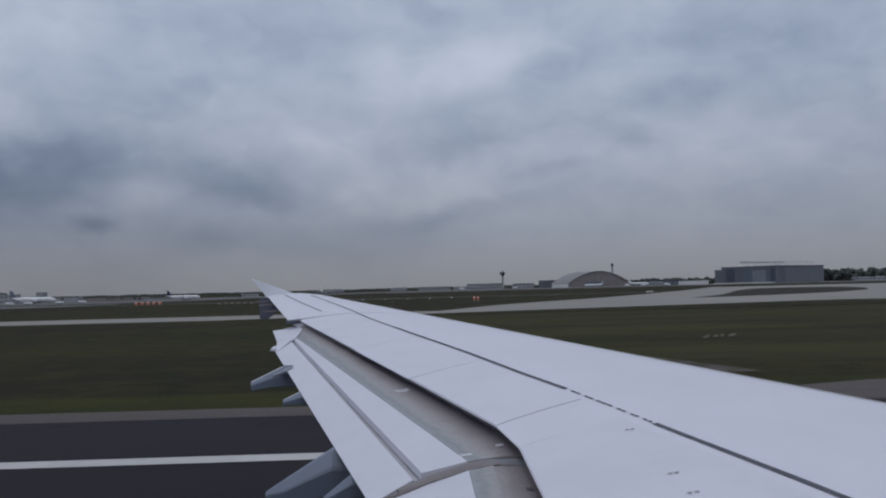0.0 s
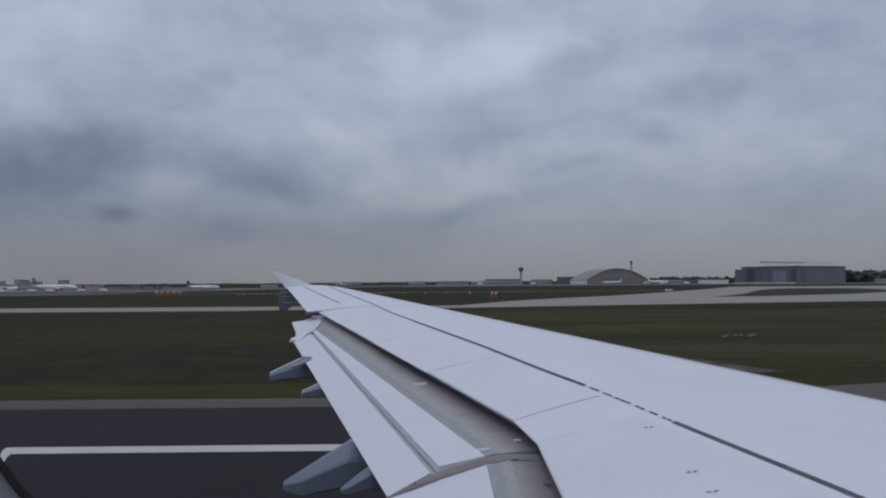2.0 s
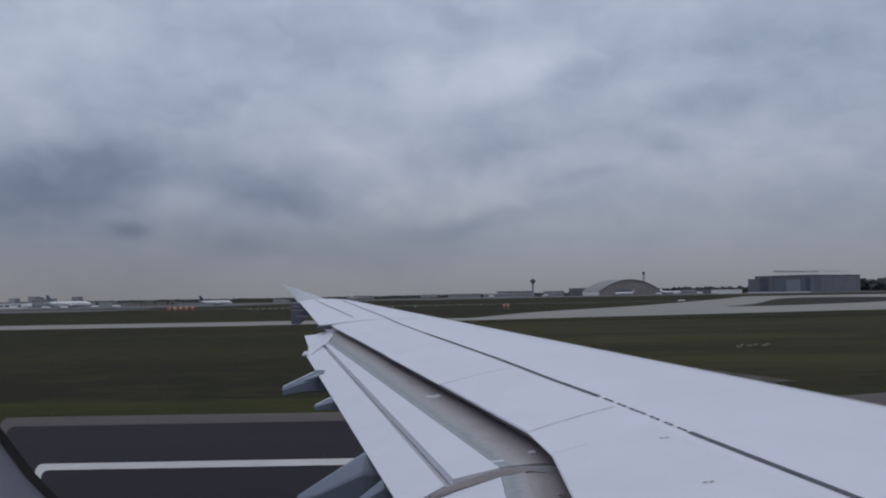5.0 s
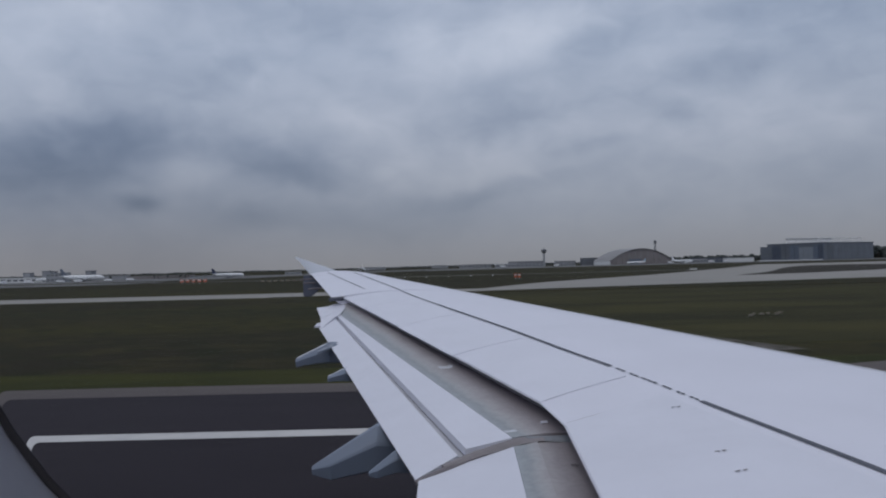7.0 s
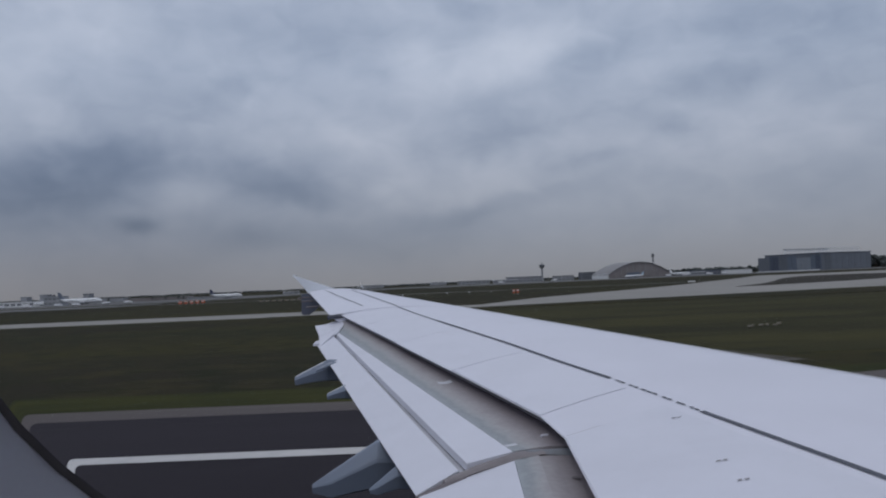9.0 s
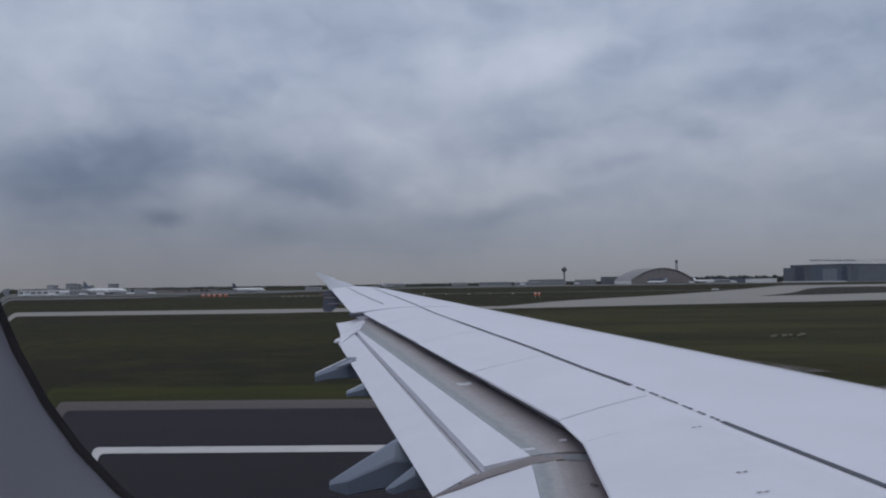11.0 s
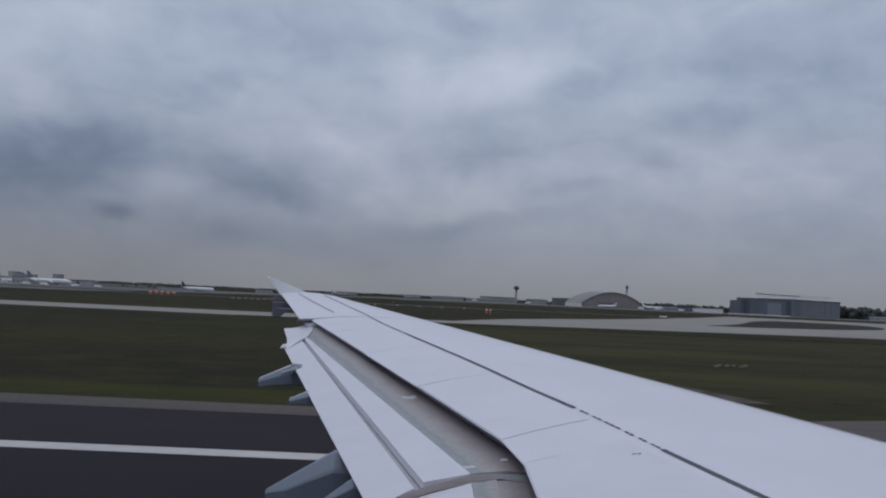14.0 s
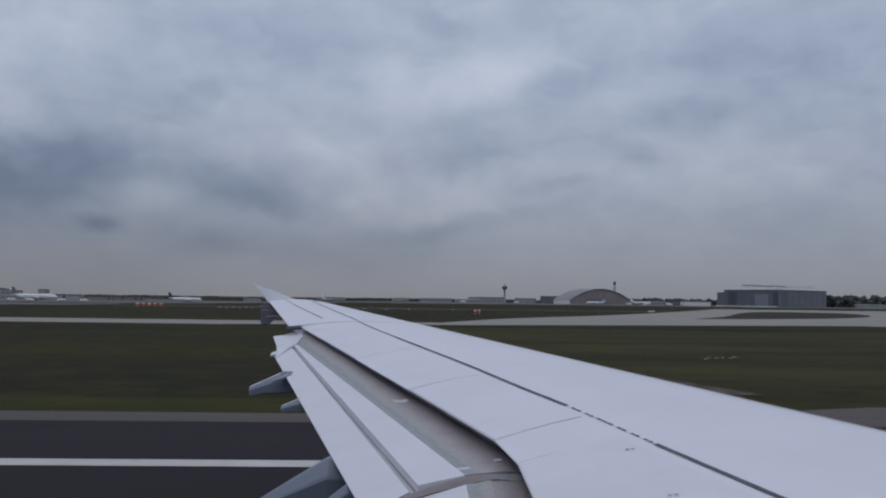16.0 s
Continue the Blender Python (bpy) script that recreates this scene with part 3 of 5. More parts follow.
# a branch that leaves the parallel taxiway towards the hangars, round a grass island
sheet_of("taxiway_branch", [(p.x, p.y) for p in smooth_path([(-28, 167.1), (-9, 215), (30, 282), (82, 390), (140, 520), (190, 640)], 4) + smooth_path([(330, 640), (300, 480), (272, 340), (290, 240), (340, 167.1)], 4)],
         -0.010, M["concrete"], "pale concrete taxiway branching towards the hangars", "taxiway")
sheet_of("grass_island", [(p.x, p.y) for p in smooth_path([(44, 238), (57, 243), (78, 256), (106, 280), (140, 325), (172, 390), (188, 450), (160, 466), (122, 405), (72, 290), (44, 238)], 5)[:-1]],
         0.02, M["soil"], "brown worn grass island between taxiways", "grass", thick=0.1)
sheet_of("grass_lobe", [(p.x, p.y) for p in smooth_path([(-64, 142.6), (-34, 149), (-12, 157), (28, 170), (54, 178), (64, 176), (71, 164), (76, 142.6)], 5)],
         0.015, M["grass"], "dull green grass lobe before the taxiway bend", "grass", thick=0.1)
sheet_of("apron", [(-60, 900), (120, 1000), (460, 1020), (1500, 1040), (1500, 1500), (-60, 1500)], -0.02, M["apron"], "grey concrete apron in front of the hangars", "apron")
# the apron of the terminals follows the fall of the ground
v, f = [], []
ROWS_Y = list(range(336, 420, 14)) + list(range(420, 900, 20)) + list(range(900, 1501, 50))
for y in ROWS_Y:
    end = float(np.interp(y, [336, 352, 378, 425, 620, 860, 1000, 1500], [-330, -215, -182, -176, -236, -200, -60.1, -60.1]))
    for i in range(41):
        x = -1600 + (end + 1600) * (1 - (1 - i / 40) ** 1.6)
        v.append((x, y, 0.10 + hollow(x, y)))
for j in range(len(ROWS_Y) - 1):
    f += [(41 * j + i, 41 * j + i + 1, 41 * j + i + 42, 41 * j + i + 41) for i in range(40)]
n = len(v)
rim = list(range(41)) + [41 * j + 40 for j in range(1, len(ROWS_Y))]
v += [(v[i][0], v[i][1], v[i][2] - 0.6) for i in rim]
f += [(rim[i], n + i, n + i + 1, rim[i + 1]) for i in range(len(rim) - 1)]
on_field(structure("terminal_apron", mesh_of("terminal_apron", v, f, M["apron"]), "grey concrete apron sloping down to the terminals", "apron"))
for name, outline in (("apron_grass", [(-330, 452), (-262, 440), (-196, 448), (-186, 470), (-205, 520), (-262, 512), (-330, 470)]),
                      ("apron_grass_2", [(-560, 620), (-420, 590), (-262, 600), (-270, 650), (-420, 650), (-560, 640)])):
    v, f = [], []
    for k in range(13):
        for x, y in outline:
            cx, cy = sum(q[0] for q in outline) / len(outline), sum(q[1] for q in outline) / len(outline)
            x, y = cx + (x - cx) * (1 - k / 12), cy + (y - cy) * (1 - k / 12)
            v.append((x, y, hollow(x, y) + (0.16 if k else 0.05)))
    m = len(outline)
    f = [(k * m + i, k * m + (i + 1) % m, (k + 1) * m + (i + 1) % m, (k + 1) * m + i) for k in range(12) for i in range(m)]
    on_field(structure(name, mesh_of(name, v, f, M["grass"]), "thin strip of dull grass between apron lanes", "grass"))
sheet_of("service_road", [(-170, 392), (1200, 448), (1200, 460), (-170, 404)], -0.015, M["apron"], "narrow grey service road across the grass", "road")


def painted(name, points, width, z, material, label):
    v, f = ribbon_on_ground(points, width, z)
    return on_field(tagged(new(name, mesh_of(name, v, f, material)), label, "line", kind="structure"))


painted("side_stripe", [(-700, 23.55), (-200, 23.55), (0, 23.55), (200, 23.55), (700, 23.55)], 0.92, 0.006, M["line"], "broad white painted runway side stripe on asphalt")
painted("lead_off_line", [(p.x, p.y) for p in smooth_path([(-196, 26.5), (-184, 32), (-170, 44), (-170, 60), (-186, 84), (-210, 120)], 8)], 0.3, 0.007, M["yellow"], "yellow curved taxi lead-off line")
painted("lead_off_line_2", [(p.x, p.y) for p in smooth_path([(-156, 27.5), (-172, 38.6), (-185, 54.3), (-202, 74), (-225, 110)], 8)], 0.3, 0.006, M["yellow"], "yellow curved taxi lead-off line")
painted("lead_off_line_3", [(p.x, p.y) for p in smooth_path([(112, 25.9), (106, 33), (104, 43), (101.5, 62.3), (100, 100)], 8)], 0.55, 0.007, M["yellow"], "yellow curved taxi lead-off line")
painted("lead_off_line_4", [(p.x, p.y) for p in smooth_path([(62, 26.2), (80, 31), (101, 33.3), (104, 43)], 8)], 0.3, 0.006, M["yellow"], "yellow curved taxi lead-off line")
# the worn dirt track across the grass, two wheel ruts that join
TRACK = smooth_path([(-17.9, 42.2), (-19.2, 47), (-25.0, 67), (-32.2, 92), (-41.4, 125)], 8)
v, f = [], []
for i, p in enumerate(TRACK):
    w = 1.3 - 0.008 * i + 0.25 * noise.noise(Vector((i * 0.7, 3, 0)))
    v += [(p.x - w, p.y, GZ + 0.02), (p.x - 0.45, p.y, GZ + 0.02), (p.x + 0.35, p.y, GZ + 0.02), (p.x + w * 0.9, p.y, GZ + 0.02)]
    if i:
        a, b = 4 * i - 4, 4 * i
        f += [(a, a + 1, b + 1, b), (a + 2, a + 3, b + 3, b + 2)]
        if i < 17:
            f.append((a + 1, a + 2, b + 2, b + 1))
on_field(tagged(new("dirt_track", mesh_of("dirt_track", v, f, M["dirt"])), "bare trodden dirt track with two ruts through grass", "track", kind="structure"))


# ---- the wing ----
def x_shroud(y):
    return float(np.interp(y, [-5, 4.97, 5.5, 6.86, 11.48, 11.481, 15.3], [0.62, 0.62, 0.54, 0.10, -1.43, -1.58, -2.48]))


def x_nose(y):
    return 1.71 - 0.507 * (y - 8.82)


def z_wing(y):
    return EYE - 0.925 + 0.083 * (y - 4.8)


def z_top(x, y):
    """The height of the upper skin."""
    t, l = x_shroud(y), x_nose(y)
    c = l - t
    q = min(max((x - t) / c, 0.0), 1.0)
    return z_wing(y) + 0.168 * c * q * (1 - q)


wing = thing("aircraft_wing", "white airliner wing with extended flaps and grey fairings", "aircraft wing")


def section(y, tail=0.0):
    """Outline of the fixed wing at y: over the top from the back edge to the nose, then back below."""
    t, l = x_shroud(y), x_nose(y)
    c = l - t
    ring = []
    for q in (0.0, 0.003, 0.08, 0.16, 0.25, 0.35, 0.45, 0.55, 0.65, 0.75, 0.84, 0.91, 0.955, 0.98):
        ring.append((t + q * c, y, z_top(t + q * c, y)))
    zn = z_top(l - 0.02 * c, y)
    ring.append((l - 0.005 * c, y, zn - 0.010 * c))
    ring.append((l + 0.004 * c, y, zn - 0.028 * c))
    ring.append((l - 0.02 * c, y, zn - 0.05 * c))
    for q in (0.9, 0.75, 0.55, 0.35, 0.18, 0.05):
        ring.append((t + q * c, y, z_wing(y) - (0.025 + 0.085 * c * (1 - (2 * q - 1.0) ** 2) ** 0.6)))
    ring.append((t, y, z_wing(y) - 0.007))
    return ring


stations = [-0.1, 1.5, 2.5, 3.4, 4.2, 4.7, 4.97, 5.2, 5.5, 6.0, 6.86, 7.6, 8.5, 9.5, 10.5, 11.2, 11.478]
v, f = loft([section(y) for y in stations])
part("wing_box", tidy(mesh_of("wing_box", v, f, M["wing"], True)), wing, "smooth white-painted upper skin")
outer = [11.484, 12.2, 13.0, 13.8, 14.5, 15.0, 15.22]
v, f = loft([section(y) for y in outer])
part("outer_wing", tidy(mesh_of("outer_wing", v, f, M["wing"], True)), wing, "white outer wing with aileron")


def skin_strip(points, width, lift, steps=40):
    """A thin strip lying on the upper skin along points (x, y)."""
    path = smooth_path([Vector(p) for p in points], max(2, steps // max(1, len(points) - 1)))
    v, f = [], []
    for i, p in enumerate(path):
        a, b = path[max(i - 1, 0)], path[min(i + 1, len(path) - 1)]
        d = (b - a).normalized()
        nrm = Vector((-d.y, d.x))
        for s in (-0.5, 0.5):
            q = p + nrm * (s * width)
            v.append((q.x, q.y, z_top(q.x, q.y) + lift))
        if i:
            f.append((2 * i - 2, 2 * i, 2 * i + 1, 2 * i - 1))
    return v, f


def skin_plate(x_a, x_b, y_a, y_b, lift, nx=8, ny=8):
    """A thin plate on the upper skin; x_a and x_b give its back and front edge along y, slid with the sweep."""
    v, f = [], []
    for layer in (lift, 0.0005):
        for j in range(ny + 1):
            for i in range(nx + 1):
                p, q = i / nx, j / ny
                ya = y_a[0] + (y_b[0] - y_a[0]) * q
                yb = y_a[1] + (y_b[1] - y_a[1]) * q
                y = ya + (yb - ya) * p
                x = x_a(ya) + (x_b(yb) - x_a(ya)) * p
                v.append((x, y, z_top(x, y) + layer))
    n = (nx + 1) * (ny + 1)
    at = lambda i, j: j * (nx + 1) + i
    for j in range(ny):
        for i in range(nx):
            f.append((at(i, j), at(i + 1, j), at(i + 1, j + 1), at(i, j + 1)))
    edge = [at(i, 0) for i in range(nx + 1)] + [at(nx, j) for j in range(1, ny + 1)] + [at(i, ny) for i in range(nx - 1, -1, -1)] + [at(0, j) for j in range(ny - 1, 0, -1)]
    for a, b in zip(edge, edge[1:] + edge[:1]):
        f.append((a, a + n, b + n, b))
    return v, f


# the long dark walkway line, broken by a row of lettering too small to read
def x_line(y):
    return float(np.interp(y, [2.0, 3.64, 4.24, 5.03, 5.52, 6.1, 6.8, 7.93, 9.8, 10.72, 14.81], [2.12, 1.77, 1.62, 1.42, 1.29, 1.11, 0.87, 0.51, -0.14, -0.45, -1.67]))


for a, b in ((1.6, 5.03), (6.12, 9.86), (9.86, 14.9)):
    ys = np.linspace(a, b, 12)
    v, f = skin_strip([(x_line(y), y) for y in ys], 0.034 if b < 9.9 else 0.020, 0.004, 48)
    part("walkway_line", mesh_of("walkway_line", v, f, M["black"]), wing, "dark painted walkway line")
for a, b in ((5.06, 5.10), (5.115, 5.155), (5.21, 5.25), (5.262, 5.30), (5.36, 5.41), (5.422, 5.47), (5.53, 5.585), (5.597, 5.65), (5.662, 5.72), (5.76, 5.81), (5.822, 5.87), (5.93, 5.985), (5.997, 6.05)):
    v, f = skin_strip([(x_line(a), a), (x_line(b), b)], 0.018, 0.004, 4)
    part("lettering_bar", mesh_of("lettering_bar", v, f, M["black"]), wing, "illegible dark stencilled lettering")
v, f = skin_strip([(-2.13, 14.99), (-1.65, 13.4), (-1.19, 11.93)], 0.016, 0.004, 30)
part("aileron_hinge_line", mesh_of("aileron_hinge_line", v, f, M["black"]), wing)
# small stencil marks
for x, y, tone in ((1.25, 4.94, "black"), (1.24, 4.10, "seal"), (1.24, 3.81, "seal")):
    for dx in (-0.016, 0.016):
        v, f = skin_strip([(x + dx - 0.011, y), (x + dx + 0.011, y + 0.004)], 0.012, 0.011, 4)
        part("stencil_mark", mesh_of("stencil_mark", v, f, M[tone]), wing)
v, f = skin_strip([(0.63, 4.97), (0.84, 5.04)], 0.0035, 0.008, 10)
part("panel_seam", mesh_of("panel_seam", v, f, M["seal"]), wing)

# five spoiler panels behind the line
spoiler_back = lambda y: x_shroud(y) + 0.004
spoiler_front = lambda y: x_line(y) - 0.06
SEAMS = [(5.50, 5.79), (7.15, 7.42), (8.77, 9.04), (10.27, 10.52), (11.44, 11.62)]
for hang, (a0, a1), (b0, b1) in zip((0.0, 0.022, 0.008, 0.016), SEAMS, SEAMS[1:]):
    v, f = skin_plate(lambda y: spoiler_back(y) - hang, spoiler_front, (a0 + 0.006, a1 + 0.006), (b0 - 0.006, min(b1 - 0.006, 11.47)), 0.005, 10, 12)
    part("spoiler", tidy(mesh_of("spoiler", v, f, M["spoiler"], False)), wing, "white hinged spoiler panel")
v, f = skin_plate(lambda y: 0.625, lambda y: x_line(y) - 0.10, (0.6, 0.6), (4.95, 5.25), 0.006, 10, 14)
part("inboard_panel", tidy(mesh_of("inboard_panel", v, f, M["spoiler"], False)), wing)
# thin metal edge of the slats at the nose
v, f = [], []
for i, y in enumerate(np.linspace(0.6, 15.1, 60)):
    l, c = x_nose(y), x_nose(y) - x_shroud(y)
    for q in (0.974, 0.981):
        x = x_shroud(y) + q * c
        v.append((x, y, z_top(x, y) + 0.006))
    if i:
        f.append((2 * i - 2, 2 * i, 2 * i + 1, 2 * i - 1))
part("slat_edge", mesh_of("slat_edge", v, f, M["slat"], True), wing, "bare metal leading edge strip")

v, f = skin_strip([(x_shroud(y) + 0.955 * (x_nose(y) - x_shroud(y)), y) for y in np.linspace(1.0, 11.4, 14)], 0.032, 0.005, 60)
part("slat_seam", mesh_of("slat_seam", v, f, M["slat"]), wing, "thin seam behind the slats")
v, f = tube_between((-1.40, 11.50, z_wing(11.5) - 0.012), (-1.61, 11.44, z_wing(11.44) - 0.02), 0.028, 8)
part("aileron_gap", mesh_of("aileron_gap", v, f, M["black"]), wing, "dark gap between flap and aileron")

# ---- flaps ----


def along(a, b, q):
    return tuple(a[i] + (b[i] - a[i]) * q for i in range(3))


def eye_z(p):
    return (p[0] * 1.028, p[1] * 1.028, p[2] * 1.028 + EYE)


# lines along the flap from its inboard to its outboard end
NOSE_LINE = ((0.82, 5.05, -0.985), (-1.24, 11.48, -0.415))
DEEP_LINE = ((0.60, 5.02, -0.962), (-1.40, 11.44, -0.404))
BARE_LINE = ((0.325, 4.97, -0.975), (-1.492, 11.06, -0.520))
GROOVE_LINE = ((0.060, 4.93, -1.025), (-1.505, 11.00, -0.530))
TAB_END = ((-0.225, 4.80, -1.160), (-1.640, 10.57, -0.668))


def flap_surface(name, lines, thick, material, label, n=24):
    """A panel between lines running along the span, with a thickness below."""
    top, low = [], []
    for k in range(n + 1):
        q = k / n
        row = [Vector(eye_z(along(a, b, q))) for a, b in lines]
        top.append(row)
    v, f = [], []
    m = len(lines)
    for row in top:
        for i, p in enumerate(row):
            v.append(p)
        for i, p in enumerate(reversed(row)):
            v.append(p - Vector((0, 0, thick[m - 1 - i])))
    w = 2 * m
    for k in range(n):
        for i in range(w):
            j = (i + 1) % w
            f.append((k * w + i, k * w + j, (k + 1) * w + j, (k + 1) * w + i))
    f += [tuple(range(w))[::-1], tuple(range(n * w, (n + 1) * w))]
    return part(name, tidy(mesh_of(name, v, f, material)), wing, label)


MID_LINE = ((0.4845, 4.999, -0.9625), (-1.439, 11.28, -0.4448))
FALL_LINE = ((0.552, 5.012, -0.961), (-1.42, 11.36, -0.4225))
flap_surface("flap_nose", [NOSE_LINE, DEEP_LINE, FALL_LINE, MID_LINE], (0.02, 0.05, 0.08, 0.10), M["outer_nose"], "worn beige-grey flap nose with shade painted towards the shroud")
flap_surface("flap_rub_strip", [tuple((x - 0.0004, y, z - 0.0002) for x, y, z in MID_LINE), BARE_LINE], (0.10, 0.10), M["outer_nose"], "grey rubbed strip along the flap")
flap_surface("main_flap", [along_pair for along_pair in (((0.323, 4.97, -0.976), (-1.494, 11.055, -0.522)), GROOVE_LINE)], (0.09, 0.05), M["flap"], "white main flap, extended")
# the slot is coloured darker than the flap to deepen its shade
flap_surface("flap_groove", [((0.066, 4.93, -1.082), (-1.50, 10.98, -0.580)), ((0.000, 4.913, -1.062), (-1.524, 10.94, -0.559))], (0.03, 0.03), M["groove"], "slot between the flap elements, its shade painted in")
flap_surface("flap_tab", [((0.010, 4.915, -1.058), (-1.520, 10.95, -0.555)), TAB_END], (0.035, 0.006), M["flap"], "white rear flap element")
# outboard end of the flap, a little wider than the rest
flap_surface("flap_end", [((-1.335, 10.82, -0.484), (-1.375, 11.48, -0.405)), ((-1.470, 10.80, -0.540), (-1.600, 11.20, -0.470)), ((-1.605, 10.62, -0.585), (-1.725, 11.10, -0.482))],
             (0.04, 0.03, 0.008), M["flap"], "white outboard flap end", 4)
flap_surface("flap_end_rib", [((-1.335, 10.82, -0.487), (-1.367, 10.58, -0.550)), ((-1.470, 10.80, -0.543), (-1.430, 10.48, -0.580)), ((-1.605, 10.62, -0.588), (-1.548, 10.22, -0.692))],
             (0.02, 0.02, 0.01), M["flap"], "white fairing that closes the flap end", 4)
flap_surface("tab_horn", [((-1.47, 10.38, -0.640), (-1.50, 10.62, -0.622)), ((-1.637, 10.34, -0.668), (-1.648, 10.60, -0.648))], (0.03, 0.02), M["flap"], "", 2)
# the inboard flap and the joint between the two flaps
IN = 0.6
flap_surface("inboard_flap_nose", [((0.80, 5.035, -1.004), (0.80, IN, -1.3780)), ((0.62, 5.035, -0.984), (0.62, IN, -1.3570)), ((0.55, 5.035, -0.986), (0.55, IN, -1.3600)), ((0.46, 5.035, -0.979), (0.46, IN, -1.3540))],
             (0.02, 0.05, 0.08, 0.10), M["inner_nose"], "worn beige-grey inboard flap nose with shade painted towards the shroud")
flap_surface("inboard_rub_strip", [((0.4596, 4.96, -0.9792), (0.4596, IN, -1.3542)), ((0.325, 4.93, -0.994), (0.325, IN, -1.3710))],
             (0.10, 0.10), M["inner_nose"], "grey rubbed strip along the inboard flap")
flap_surface("inboard_flap", [((0.323, 4.93, -0.996), (0.323, IN, -1.3730)), ((-0.205, 4.735, -1.149), (-0.205, IN, -1.5260))], (0.09, 0.006), M["flap"], "white inboard flap, extended")


def beam(name, points, radius, material, label, sides=8, parent=None):
    rings = []
    for i, (p, r) in enumerate(zip(points, radius)):
        a, b = Vector(points[max(i - 1, 0)]), Vector(points[min(i + 1, len(points) - 1)])
        d = (b - a).normalized()
        u = d.cross(Vector((0, 0, 1))).normalized()
        w = u.cross(d)
        rings.append([Vector(p) + u * (r[0] * math.cos(2 * math.pi * k / sides)) + w * (r[1] * math.sin(2 * math.pi * k / sides)) for k in range(sides)])
    v, f = loft(rings)
    return part(name, tidy(mesh_of(name, v, f, material, True)), parent or wing, label)


beam("flap_joint_seal", [eye_z(p) for p in ((0.49, 4.962, -0.983), (0.36, 4.93, -0.991), (0.12, 4.865, -1.046), (-0.07, 4.805, -1.096))],
     [(0.062, 0.014), (0.072, 0.020), (0.044, 0.024), (0.026, 0.016)], M["seal"], "grey-brown rubber seal between the flaps")
beam("flap_joint_gap", [eye_z(p) for p in ((0.05, 4.815, -1.078), (-0.08, 4.782, -1.118), (-0.222, 4.742, -1.165))], [(0.014, 0.014), (0.030, 0.022), (0.020, 0.018)], M["dark"], "dark gap between the flaps")
flap_surface("track_cover", [tuple(along(*line, q) for q in (a, a + 0.012)) for line, a in ((DEEP_LINE, 0.300), (FALL_LINE, 0.297), (MID_LINE, 0.306))], (-0.003, -0.003, -0.003), M["ridge"], "small pale cover plate on the flap nose", 2)
beam("joint_pad", [eye_z(p) for p in ((0.40, 4.945, -0.978), (0.52, 4.965, -0.991), (0.62, 4.970, -0.994), (0.80, 4.980, -1.012))], [(0.030, 0.012), (0.050, 0.022), (0.070, 0.024), (0.075, 0.024)], M["slate"], "slate-grey worn pad at the flap joint")
# a pale chip of paint beside the joint
CHIP = [tuple(along(along(*BARE_LINE, q), along(*MID_LINE, q), w) for q in (0.016, 0.022)) for w in (-0.02, 0.2, 0.42)]
flap_surface("paint_chip", CHIP, (-0.002, -0.002, -0.002), M["ridge"], "pale chip of paint on the rubbed strip", 2)
for x, y, along_x in ((0.62, 4.60, 0.016), (0.635, 4.585, 0.008)):
    z = EYE - 1.0116 - 0.0855 * (5.125 - y) + 0.004
    part("drain_mark", box("drain_mark", x - along_x, x + along_x, y - 0.012, y + 0.012, z, z + 0.004, M["dark"]), wing, "small dark fitting on the flap nose")
chip = [eye_z(p) for p in ((0.512, 5.215, -0.939), (0.552, 5.232, -0.939))]
v, f = tube_between(chip[0], chip[1], 0.010, 6)
part("seal_tip", mesh_of("seal_tip", v, f, M["flap"]), wing, "pale chipped tip at the joint")
# a sheet under the fixed back edge, its dark colour standing for the bay's shade
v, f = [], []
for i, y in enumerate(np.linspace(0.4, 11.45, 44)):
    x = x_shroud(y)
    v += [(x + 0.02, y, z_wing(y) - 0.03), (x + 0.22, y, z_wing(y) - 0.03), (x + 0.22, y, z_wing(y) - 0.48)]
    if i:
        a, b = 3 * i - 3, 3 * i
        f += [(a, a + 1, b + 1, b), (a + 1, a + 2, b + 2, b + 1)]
part("flap_bay_shade", mesh_of("flap_bay_shade", v, f, M["dark"]), wing, "flap bay sheet, painted dark as its shade")
